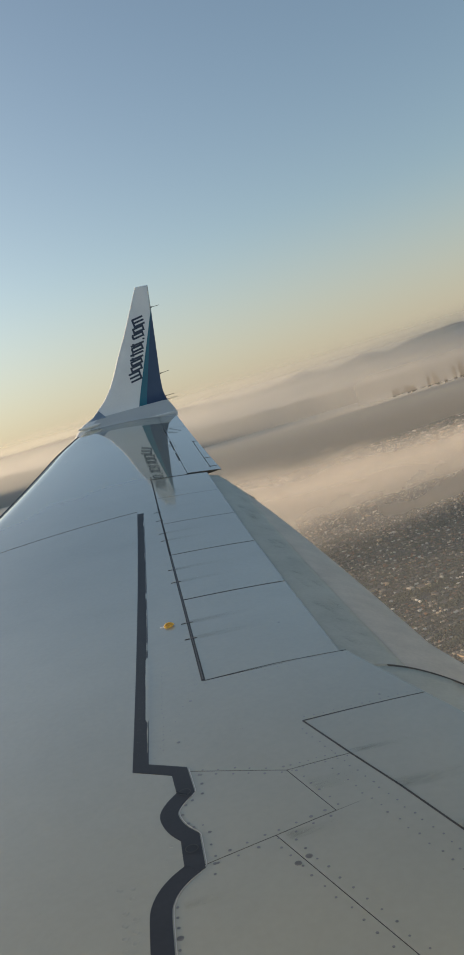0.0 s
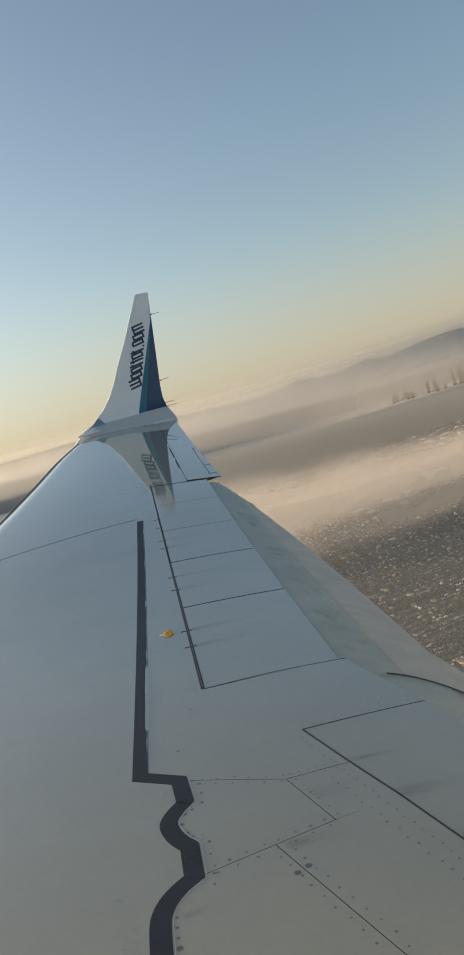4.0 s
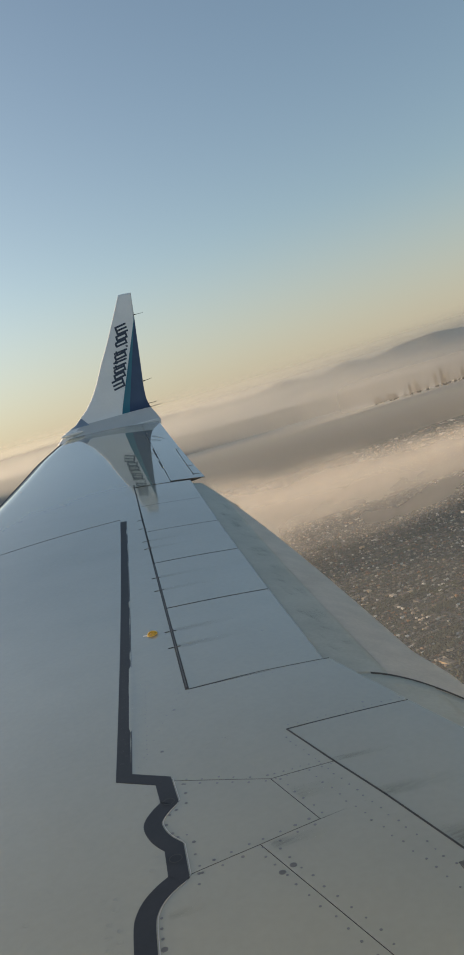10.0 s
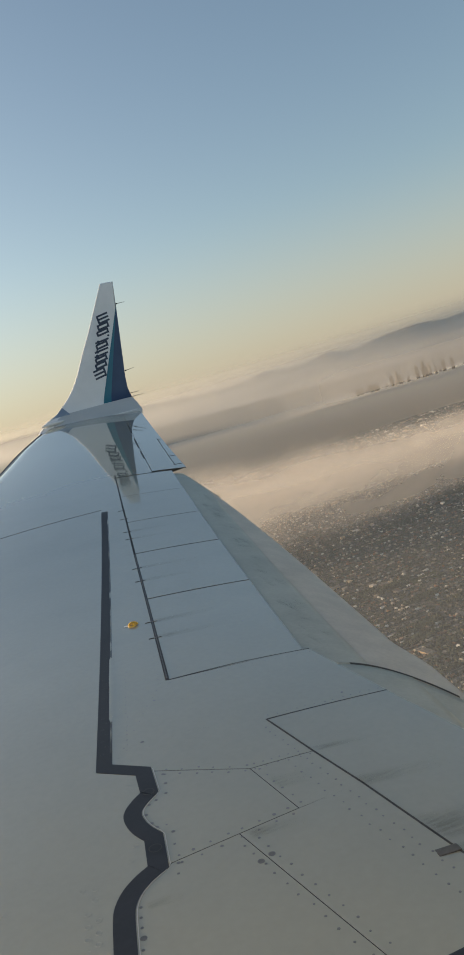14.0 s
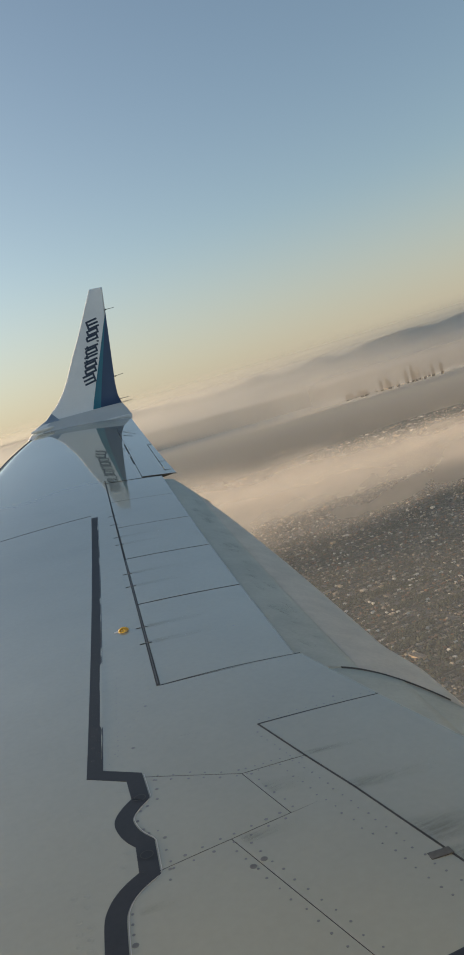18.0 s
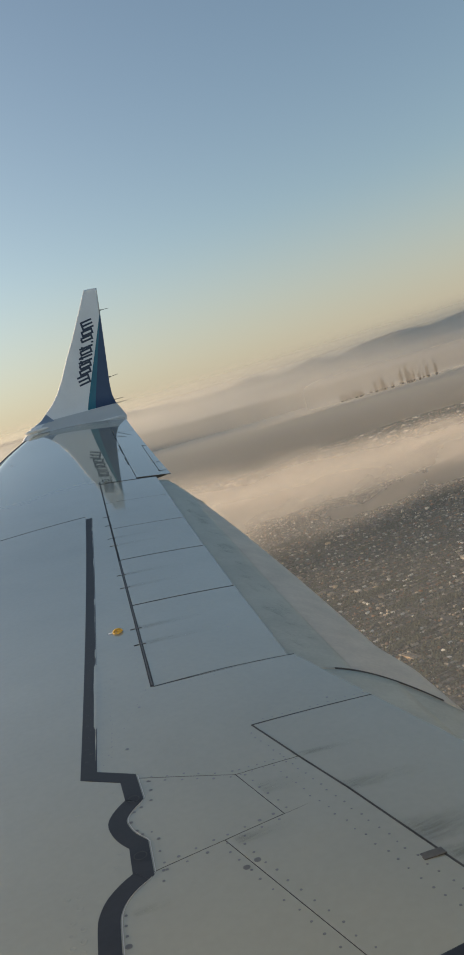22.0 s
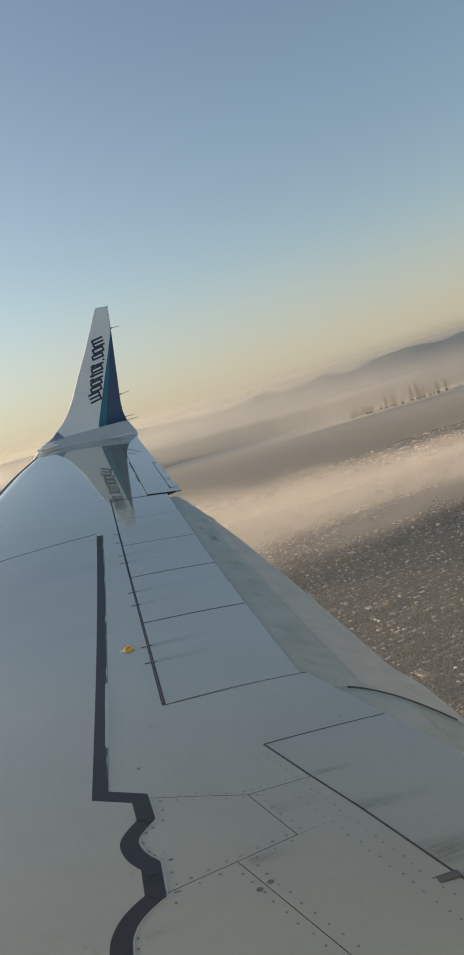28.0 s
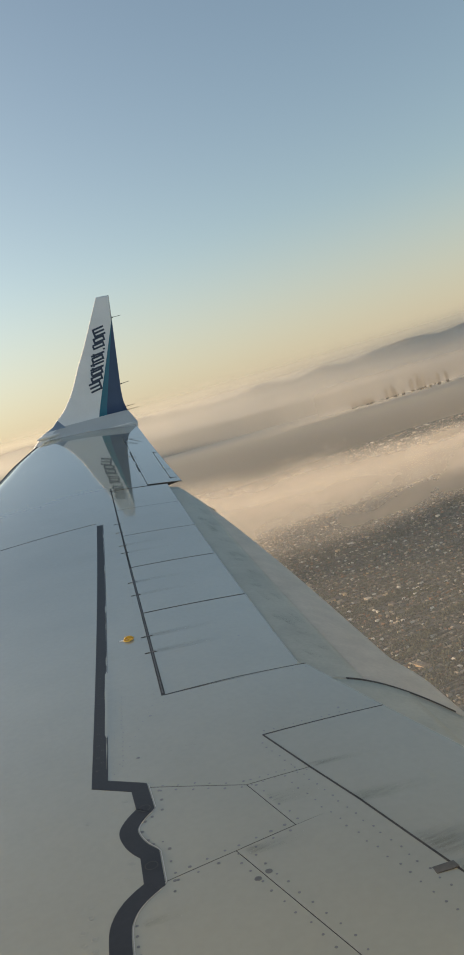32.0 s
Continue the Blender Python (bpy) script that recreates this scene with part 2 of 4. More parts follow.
# dark structure under the joints
core = bmesh.new()
ys = [ROOT + (TIP - ROOT) * i / 80 for i in range(81)]
rows = []
for y in ys:
    le, te = lead(y) + 0.06, (hinge(y) + 0.77 if y > 4.2 else 1.90)
    rows.append([core.verts.new((le + (te - le) * k / 16, y, skin(le + (te - le) * k / 16, y) - 0.017)) for k in range(17)])
for a, b in zip(rows, rows[1:]):
    for k in range(16):
        core.faces.new((a[k], a[k + 1], b[k + 1], b[k]))
part("inner_structure", core, GAP_DARK, wing, "dark structure showing in the joints", smooth="all")

# lower skin
low = bmesh.new()
rows = []
for y in ys:
    le, te = lead(y) + 0.005, (hinge(y) + 0.78 if y > 4.2 else 1.92)
    c = te - le
    rows.append([low.verts.new((le + c * k / 16, y, skin(le + c * k / 16, y) - 0.035 - 0.30 * c * (k / 16) ** 0.6 * (1 - k / 16))) for k in range(17)])
for a, b in zip(rows, rows[1:]):
    for k in range(16):
        low.faces.new((a[k], b[k], b[k + 1], a[k + 1]))
part("lower_skin", low, WING_PAINT, wing, smooth="all")


def pt(s, n, joint=1):
    return (*sn(s, n), joint)


def le_poly(y0, y1, aft0, aft1, j=(1, 1, 1, 1)):
    return [(lead(y0), y0, j[0]), (aft0, y0, j[1]), (aft1, y1, j[2]), (lead(y1), y1, j[3])]


part("forward_skin", plate([le_poly(ROOT, 2.44, -0.52, 0.262, (1, 0, 0, 1)), le_poly(2.44, 2.625, 0.262, 0.325, (0, 0, 0, 1)),
                            le_poly(2.625, 2.74, 0.325, 0.485, (0, 0, 0, 1)), le_poly(2.74, 3.6, 0.485, 0.53, (0, 0, 0, 1)),
                            le_poly(3.6, 9.2, 0.53, 2.21, (0, 0, 1, 1))], gap=0.02, step=0.11), WING_PAINT, wing, smooth="skin")
part("forward_skin", plate([le_poly(9.2, 14.5, hinge(9.2), hinge(14.5), (0, 0, 0, 1)), le_poly(14.5, 15.1, hinge(14.5), hinge(15.1), (0, 0, 0, 1)),
                            le_poly(15.1, 15.6, hinge(15.1), hinge(15.6), (0, 0, 0, 1)), le_poly(15.6, TIP, hinge(15.6), hinge(TIP), (0, 0, 0, 1))], step=0.11), WING_PAINT, wing, smooth="skin")
part("spar_strip", plate([[(0.53, 3.60, 0), (0.9465, 3.66, 0), (1.12, 4.292, 0), (0.738, 4.292, 0)],
                          [(0.738, 4.292, 0), (1.12, 4.292, 1), (hinge(9.2), 9.2, 0), (2.21, 9.2, 0)]]), WING_PAINT, wing, smooth="skin")

# spoilers
for s0, s1 in ((4.29, 5.81), (5.81, 7.13), (7.13, 8.36), (8.36, 9.62), (9.62, 10.75)):
    sp = part("spoiler", plate([[pt(s0, -0.005), pt(s1, -0.005), pt(s1, 0.80), pt(s0, 0.80)]], gap=0.009 if s0 < 8 else 0.004), WING_PAINT, wing, smooth="skin")
    for s in [v for v in (4.99, 5.30, 6.29, 6.66, 7.68, 7.97, 8.53, 8.93) if s0 < v < s1]:
        for n, wide in ((-0.04, 0.016), (0.0, 0.026)):
            bm = bmesh.new()
            box(bm, (-wide, -0.005, -0.004), (wide, 0.005, 0.003), Matrix.Translation(on_skin(*sn(s, n))) @ pose(0, 0, 0, 0, 4, -12))
            part("hinge", bm, CHANNEL if n else SOOT_LIGHT, sp)

# open channel along the spoilers' hinge line, and the gap round the inboard spoiler
channel = part("hinge_channel", ribbon([sn(4.295, -0.008), sn(7.1, -0.002), sn(9.0, 0.008), sn(10.95, 0.022)], lambda f: 0.022 - 0.008 * f, lift=0.0012, thick=0.002), CHANNEL, wing, "dark open channel along the hinges", smooth="skin")
part("hinge_rod", ribbon([sn(4.32, -0.008), sn(7.1, -0.002)], 0.008, lift=0.0022, thick=0.002), SOOT_LIGHT, channel, smooth="skin")
part("spoiler_gap", ribbon([(1.319, 3.487), (1.336, 3.08), (1.356, 2.735), (1.419, -0.3)], lambda f: 0.009, lift=0.0010, thick=0.002), CHANNEL, wing, "dark gap ahead of the inboard spoiler", smooth="skin")
part("spoiler_gap", ribbon([(1.319, 3.487), (1.60, 3.445), (1.96, 3.392)], lambda f: 0.008 * (1 - f) + 0.001, lift=0.0008, thick=0.002), CHANNEL, wing, smooth="skin")

part("spoiler_gap", ribbon([(1.118, 4.296), (1.55, 4.225), (1.953, 4.134)], lambda f: 0.009 - 0.004 * f, lift=0.0008, thick=0.002), CHANNEL, wing, smooth="skin")

# aileron and the fixed skin ahead of it
def te_out(s):
    return 1.02 - 0.14 * (s - 10.8) / 5.4


part("trailing_skin", plate([[pt(10.78, 0.0, 0), pt(15.9, 0.0, 0), pt(15.9, 0.52), pt(10.78, 0.53)]]), WING_PAINT, wing, smooth="skin")
ail = part("aileron", plate([[pt(10.85, 0.53), pt(14.6, 0.52), pt(14.6, te_out(14.6)), pt(10.85, te_out(10.85))]], gap=0.005, thick=0.012), WING_PAINT, wing, smooth="skin")
part("trim_tab_joint", ribbon([sn(11.05, 0.89), sn(13.18, 0.88)], 0.009), GAP_DARK, ail)
for s in (11.12, 11.75, 13.15):
    part("tab_joint", ribbon([sn(s, 0.87), sn(s, te_out(s) - 0.02)], 0.03), GAP_DARK, ail)
for s0, s1 in ((13.95, 14.62), (12.6, 13.4), (11.78, 12.36)):
    part("hinge_slot", ribbon([sn(s0, 0.515), sn(s1, 0.512)], 0.022), DARK_METAL, ail, "dark hinge slot")
# inboard end of the aileron; its shade is put in as a dark colour
bm = bmesh.new()
ends = [[bm.verts.new((*sn(s, n), skin(*sn(s, n)) - d)) for n, d in ((0.66, 0.004), (1.01, 0.004), (0.72, 0.075))] for s in (10.862, 10.90)]
for a, b in ((0, 1), (1, 2), (2, 0)):
    bm.faces.new((ends[0][a], ends[0][b], ends[1][b], ends[1][a]))
bm.faces.new(ends[0]), bm.faces.new(ends[1])
bmesh.ops.recalc_face_normals(bm, faces=bm.faces)
part("end_rib", bm, GAP_DARK, ail, "inboard end of the aileron, its shade painted dark")
part("tip_skin", plate([[pt(14.6, 0.52), pt(15.9, 0.52), pt(16.0, te_out(16.0)), pt(14.6, te_out(14.6))]], thick=0.012), WING_PAINT, wing, smooth="skin")

# skins inboard of the spoilers
part("access_skin", plate([[(0.70, 3.40, 1), (1.045, 3.125, 1), (1.335, 3.08, 1), (1.318, 3.488, 0), (0.9465, 3.66, 0)],
                           [(0.9465, 3.66, 0), (1.318, 3.488, 0), (1.12, 4.292, 0)],
                           [(1.318, 3.488, 1), (1.96, 3.392, 1), (1.953, 4.13, 1), (1.12, 4.292, 0)],
                           [(0.53, 3.60, 0), (0.9465, 3.66, 0), (0.70, 3.40, 0), (0.51, 3.40, 0)]], gap=0.0016), WING_PAINT, wing, smooth="skin")
part("access_skin", plate([[(0.485, 2.735, 1), (0.80, 2.732, 1), (1.06, 2.735, 1), (1.045, 3.125, 1), (0.70, 3.40, 0), (0.51, 3.40, 0)]], gap=0.0016), WING_PAINT, wing, smooth="skin")
part("access_skin", plate([[(1.06, 2.735, 1), (1.045, 3.125, 1), (1.335, 3.08, 1), (1.355, 2.735, 0)],
                           [(0.80, 2.732, 1), (1.06, 2.735, 0), (1.355, 2.735, 1), (1.42, ROOT, 1), (1.11, ROOT, 1)]], gap=0.0016), WING_PAINT, wing, smooth="skin")
part("access_skin", plate([[(-0.52, ROOT, 1), (1.11, ROOT, 1), (0.80, 2.732, 1), (0.485, 2.735, 0), (0.325, 2.625, 0), (0.262, 2.44, 0)]], gap=0.0016), WING_PAINT, wing, smooth="skin")
part("inboard_spoiler", plate([[(1.321, 3.484), (1.96, 3.389), (1.9665, 3.08, 0), (1.337, 3.08)], [(1.337, 3.08, 0), (1.9665, 3.08), (1.973, 2.735, 0), (1.357, 2.735)],
                                 [(1.357, 2.735, 0), (1.973, 2.735), (2.04, ROOT), (1.42, ROOT)]], gap=0.002), WING_PAINT, wing, smooth="skin")


# flaps
def flap_te(s):
    return 0.97 + 0.475 * (1 - max(0.0, (s - 4.5) / 6.0) ** 2.2) + 0.105 * min(1.0, max(0.0, (4.58 - s) / 0.2))


def flap_end(n):
    """Where the outboard flap meets the inboard one."""
    return 4.12 - 1.17 * max(0.0, n - 0.99) ** 2


def flap_grid(s0, s1, n0, n1, drop=0.0, thick=0.05, cols=40, rows_n=10):
    up, lo = [], []
    for i in range(cols + 1):
        f_s = (i / cols) ** 1.5 if callable(s0) else (i / cols)
        mid0 = s0(n1(4.2)) if callable(s0) else s0
        mid1 = s1(1.3) if callable(s1) else s1
        s = mid0 + (mid1 - mid0) * f_s
        a, b = n0(s), n1(s)
        u, d = [], []
        for k in range(rows_n + 1):
            f = k / rows_n
            n = a + (b - a) * f
            left, right = (s0(n) if callable(s0) else s0), (s1(n) if callable(s1) else s1)
            s = left + (right - left) * f_s
            x, y = sn(s, n)
            z = flap_skin(s, n) - drop - 0.03 * max(0.0, (0.12 - f) / 0.12) ** 2
            u.append((x, y, z))
            d.append((x, y, z - 0.004 - thick * (1 - f)))
        up.append(u + d[::-1])
    return loft(up)


part("flap", flap_grid(flap_end, 10.62, lambda s: 0.74, lambda s: min(1.10, flap_te(s) - 0.02)), FLAP_PAINT, wing, "worn grey drooped flap")
part("aft_flap", flap_grid(flap_end, 10.45, lambda s: min(1.06, flap_te(s) - 0.05), flap_te, drop=0.006, thick=0.03, cols=90), FLAP_LIT, wing, "weathered aft flap, cloud-lit paleness put into its colour")
part("inboard_flap", flap_grid(1.2, lambda n: flap_end(n) - 0.012, lambda s: 0.80, lambda s: 1.30, cols=20), FLAP_PAINT, wing)
part("inboard_aft_flap", flap_grid(1.2, lambda n: flap_end(n) - 0.012, lambda s: 1.26, lambda s: 1.54, drop=0.006, thick=0.03, cols=20), FLAP_PAINT, wing)

# leading-edge slat
rings, strip_rows = [], []
for i in range(41):
    y = 3.0 + 13.05 * i / 40
    out = 0.025
    x, z = lead(y) - out, skin(lead(y) + 0.02, y)
    rings.append([(x + 0.016 * math.cos(a) - 0.016, y, z - 0.008 + 0.012 * math.sin(a)) for a in [k * math.tau / 14 for k in range(14)]])
    e = lead(y) + 0.03
    strip_rows.append([(x - 0.01, y, z - 0.004), (e, y, skin(e, y) - 0.004), (e, y, skin(e, y) - 0.012), (x - 0.01, y, z - 0.012)])
part("slat_skin", loft(strip_rows), WING_PAINT, wing)
part("slat", loft(rings), DARK_METAL, wing, "dark leading-edge slat")

# black sealed joint with a stepped, scalloped inner end
STRIPE = ([(2.222, 9.07), (0.530, 3.585), (0.668, 3.433), (0.630, 3.245), (0.575, 3.205), (0.532, 3.160), (0.512, 3.115), (0.508, 3.05), (0.516, 2.99), (0.535, 2.930), (0.486, 2.745)]
          + [(0.42, 2.715), (0.365, 2.675), (0.325, 2.625), (0.300, 2.57), (0.262, 2.44), (-0.52, ROOT)])


def rounded(path, keep, n=5):
    """Catmull-Rom through the path after its first few straight corners."""
    out = [Vector(p) for p in path[:keep]]
    pts = [Vector(p) for p in path]
    for i in range(keep - 1, len(pts) - 1):
        p0, p1, p2, p3 = pts[max(i - 1, keep - 1)], pts[i], pts[i + 1], pts[min(i + 2, len(pts) - 1)]
        for k in range(1, n + 1):
            t = k / n
            out.append(0.5 * (2 * p1 + (p2 - p0) * t + (2 * p0 - 5 * p1 + 4 * p2 - p3) * t * t + (3 * p1 - p0 - 3 * p2 + p3) * t ** 3))
    return out


def beside(path, off):
    """The path moved sideways, to its right when seen from the hull outward."""
    out = []
    for i, p in enumerate(path):
        d = (path[min(i + 1, len(path) - 1)] - path[max(i - 1, 0)]).normalized()
        out.append(p + Vector((-d.y, d.x)) * off)
    return out


SCALLOP = rounded(STRIPE[3:10], 1) + [Vector(STRIPE[10])]
TAIL = rounded(STRIPE[10:16], 1) + [Vector(STRIPE[16])]
STRIPE = [Vector(p) for p in STRIPE[:3]] + SCALLOP[:-1] + TAIL
band = part("sealed_joint", ribbon([(x - 0.007, y) for x, y in STRIPE], 0.075, lift=0.0014, thick=0.004), BLACK_SEAL, wing, "matt black sealant band", smooth="skin")
for f, s in ((-0.2, 3.205), (-0.205, 2.81)):
    x, y = sn(s, f)
    rings = [[Vector((x + r * math.cos(a), y + r * math.sin(a), 0)) for a in [k * math.tau / 20 for k in range(20)]] for r in (0.022, 0.026)]
    part("ring", loft([[(p.x, p.y, skin(p.x, p.y) + 0.0045) for p in r] for r in rings], caps=False), DARK_METAL, band)

rng = random.Random(4)
chips = [(0.556 + (y - 3.585) * 0.3085, y) for y in [9.0 - 0.0445 * i for i in range(120)]]
widths = [max(0.0015, 0.024 * noise.noise(Vector((i // 3 * 0.6, 2, 0))) + 0.014 * noise.noise(Vector((i // 2 * 1.7, 7, 0)))) + (0.018 if 92 < i < 112 else 0) for i in range(120)]
part("chipped_edge", ribbon(chips, lambda f: widths[round(f * 119)], lift=0.0017, thick=0.0003, step=0.2), WING_PAINT, band, "flaking pale paint edge", smooth="skin")
part("skin_joint", ribbon([(0.612, 3.67), (0.92, 4.58)], 0.004, lift=0.0004, thick=0.002), WING_PAINT, wing, smooth="skin")
part("seal_edge", ribbon(beside(STRIPE[2:-1], 0.037), 0.003, lift=0.0012, thick=0.001, step=0.2), BARE, band, "thin pale sealant bead", smooth="skin")
part("seal_edge", ribbon(beside(STRIPE[-2:], 0.037), 0.003, lift=0.0012, thick=0.001), BARE, band, smooth="skin")
part("sealed_joint", ribbon([(0.99, 1.795), (1.36, 1.785)], 0.08, lift=0.0014, thick=0.004), BLACK_SEAL, wing, "matt black sealant band", smooth="skin")

# dark slot between the outboard and inboard flaps
def flap_xy(x, y):
    n = (x - X0 - SL * y) / (1 + SL * SKEW)
    return flap_skin(y + SKEW * n, n)


part("flap_slot", ribbon([(sn(flap_end(n), n)) for n in [1.0 + 0.02 * k for k in range(25)]], lambda f: 0.014 * (1 - f) ** 2.0 + 0.0005, lift=0.005, thick=0.02, height=flap_xy), SOOT, wing, "dark curved slot lip")
rings = []
for i in range(13):
    f = i / 12
    r = 0.035 * math.sin(math.pi * (0.15 + 0.85 * f)) + 0.003
    x, y = sn(9.6, 0.98 + 0.24 * f)
    z = flap_xy(x, y) - 0.02 - 0.02 * f
    rings.append([(x, y + r * math.cos(a), z - 0.02 + r * math.sin(a)) for a in [k * math.tau / 12 for k in range(12)]])
part("track_fairing", loft(rings), SOOT, wing, "flap track fairing tip")

# bracket across the inboard gap
bm = bmesh.new()
box(bm, (-0.043, -0.021, -0.002), (0.043, 0.021, 0.003), Matrix.Translation(on_skin(1.335, 2.204)) @ pose(0, 0, 0, 0, 6, -11))
bmesh.ops.bevel(bm, geom=bm.edges[:], offset=0.0015, segments=2, affect='EDGES')
part("bracket", bm, SOOT, wing, "worn grey metal bracket")

# escape-line hook on a round base
hook = tagged(new("escape_line_hook"), "small yellow escape-line hook on a pale base", "hook")
hook.location = wing.location + on_skin(1.258, 5.345)
hook.scale = (0.7, 0.7, 0.7)
hook.rotation_euler = (radians(5), radians(4), radians(-20))
bm = bmesh.new()
bmesh.ops.create_cone(bm, cap_ends=True, segments=24, radius1=0.050, radius2=0.046, depth=0.008, matrix=pose(0.0, 0, 0.004))
part("base_plate", bm, YELLOW, hook)
bm = bmesh.new()
box(bm, (-0.085, -0.012, 0.0), (-0.04, 0.012, 0.008))
part("lug", bm, WINGLET_WHITE, hook, "pale lug")
rings = []
for i in range(15):
    a = math.pi * i / 14
    c = Vector((0.01 + 0.042 * math.cos(a), 0, 0.006 + 0.026 * math.sin(a)))
    rings.append([c + Vector((math.cos(a) * 0.011 * math.cos(b), 0.014 * math.sin(b), math.sin(a) * 0.011 * math.cos(b))) for b in [k * math.tau / 10 for k in range(10)]])
part("loop", loft(rings), YELLOW, hook)
bm = bmesh.new()
bmesh.ops.create_cone(bm, cap_ends=True, segments=20, radius1=0.030, radius2=0.022, depth=0.02, matrix=pose(0.02, 0, 0.014))
part("stud", bm, YELLOW, hook)

# fasteners along the joints
disc = bmesh.new()
bmesh.ops.create_cone(disc, cap_ends=True, segments=10, radius1=0.0075, radius2=0.007, depth=0.0012)
fast_mesh = bpy.data.meshes.new("fastener")
disc.to_mesh(fast_mesh)
disc.free()
fast_mesh.materials.append(FASTENER)


rim = loft([[(r * math.cos(k * math.tau / 16), r * math.sin(k * math.tau / 16), z) for k in range(16)] for r, z in ((0.0085, 0.0), (0.009, 0.0006), (0.0115, 0.0006), (0.012, 0.0))], caps=False)
painted_mesh = bpy.data.meshes.new("fastener")
rim.to_mesh(painted_mesh)
rim.free()
painted_mesh.materials.append(WING_PAINT)
sunk_mesh = painted_mesh.copy()
sunk_mesh.materials[0] = SUNK


def fastener(x, y, size=1.0, ringed=False):
    ob = new("fastener", painted_mesh if ringed else fast_mesh)
    ob.parent = wing
    ob.location = on_skin(x, y, 0.0)
    ob.rotation_euler = (math.atan(A + 2 * B * y), math.atan(0.09), 0)
    ob.scale = (size, size, 1)


def row(a, b, step, off=0.0, size=1.0):
    a, b = Vector(a), Vector(b)
    d = (b - a).normalized()
    side = Vector((-d.y, d.x)) * off
    k = max(1, round((b - a).length / step))
    for i in range(k + 1):
        p = a.lerp(b, i / k) + side + Vector((rng.uniform(-.006, .006), rng.uniform(-.006, .006)))
        fastener(p.x, p.y, size * rng.uniform(0.62, 0.92))


for a, b, step, off, size in (
        ((0.74, 3.36), (1.03, 3.14), 0.075, 0.022, 1.0), ((0.74, 3.36), (1.03, 3.14), 0.075, -0.022, 1.0),
        ((1.07, 3.13), (1.32, 3.09), 0.045, 0.022, 0.8), ((1.07, 3.13), (1.32, 3.09), 0.05, -0.022, 0.8),
        ((1.045, 3.09), (1.058, 2.77), 0.062, 0.03, 1.0),
        ((0.56, 2.735), (1.03, 2.735), 0.068, 0.026, 1.2), ((0.56, 2.735), (1.03, 2.735), 0.075, -0.026, 1.1),
        ((0.81, 2.66), (0.90, 1.75), 0.07, 0.032, 0.9), ((0.81, 2.66), (0.90, 1.75), 0.07, -0.032, 0.9),
        ((1.335, 3.42), (1.35, 1.9), 0.055, -0.06, 0.8), ((1.335, 3.02), (1.36, 1.9), 0.06, -0.13, 0.8),
        ((1.34, 3.50), (1.93, 3.41), 0.05, 0.02, 0.7), ((1.12, 4.27), (1.93, 4.11), 0.07, -0.02, 0.55),
        ((0.62, 3.62), (1.08, 4.27), 0.09, 0.02, 0.55), ((1.08, 4.27), (1.90, 7.2), 0.075, 0.03, 0.45),
        ((0.64, 3.69), (0.93, 4.6), 0.05, -0.03, 0.5),
        ((1.13, 4.20), (1.52, 5.70), 0.05, 0.045, 0.4)):
    row(a, b, step, off, size)
for x, y, s in ((0.79, 2.537, 1.9), (0.84, 2.55, 1.9), (0.75, 3.70, 1.3), (0.96, 4.10, 1.2), (0.315, 2.436, 1.7), (1.766, 3.506, 1.0), (1.868, 4.84, 1.1)):
    fastener(x, y, s)
# fasteners close beside the sealed joint
for x, y, s in ((0.723, 3.346, 1.0), (0.706, 3.268, 1.1), (0.679, 3.192, 1.0), (0.626, 3.170, 1.0), (0.590, 3.154, 1.0), (0.555, 3.093, 1.1), (0.553, 3.021, 1.2), (0.562, 2.983, 1.1), (0.598, 2.974, 0.6),
                (0.603, 2.913, 1.1), (0.578, 2.835, 0.8), (0.547, 2.719, 1.0), (0.525, 2.663, 0.8), (0.381, 2.646, 1.1), (0.355, 2.580, 0.8), (0.339, 2.532, 0.8), (0.326, 2.484, 0.8), (0.296, 2.387, 0.8)):
    fastener(x, y, s)
for x, y in ((2.35, 13.686), (1.651, 12.549), (2.99, 14.76), (3.55, 15.7)):
    fastener(x, y, 3.0)
# fastener heads showing through the sealed joint
for i in range(26):
    y = 3.72 + 0.062 * i
    ob = new("fastener", sunk_mesh)
    ob.parent, ob.scale = band, (0.7, 0.7, 1)
    x = 0.530 + (y - 3.585) * 0.3085 - 0.007 + (0.012 if i % 2 else -0.012)
    ob.location = on_skin(x, y, 0.0014)
    ob.rotation_euler = (math.atan(A + 2 * B * y), math.atan(0.09), 0)
# painted-over fasteners ahead of the sealed joint
for x, y in ((0.21, 2.794), (0.252, 2.777), (0.237, 2.721), (0.195, 2.664), (0.218, 2.612), (0.177, 2.603), (0.202, 2.554), (0.162, 2.544), (0.186, 2.503),
             (0.147, 2.485), (0.170, 2.452), (0.412, 2.848), (0.452, 2.923), (-0.053, 2.857), (0.388, 3.311), (0.571, 3.37)):
    fastener(x, y, 1.0, True)

# ---- winglet ----
def interp(z, table):
    if z <= table[0][0]:
        return table[0][1]
    for (z0, v0), (z1, v1) in zip(table, table[1:]):
        if z <= z1:
            return v0 + (v1 - v0) * (z - z0) / (z1 - z0)
    return table[-1][1]


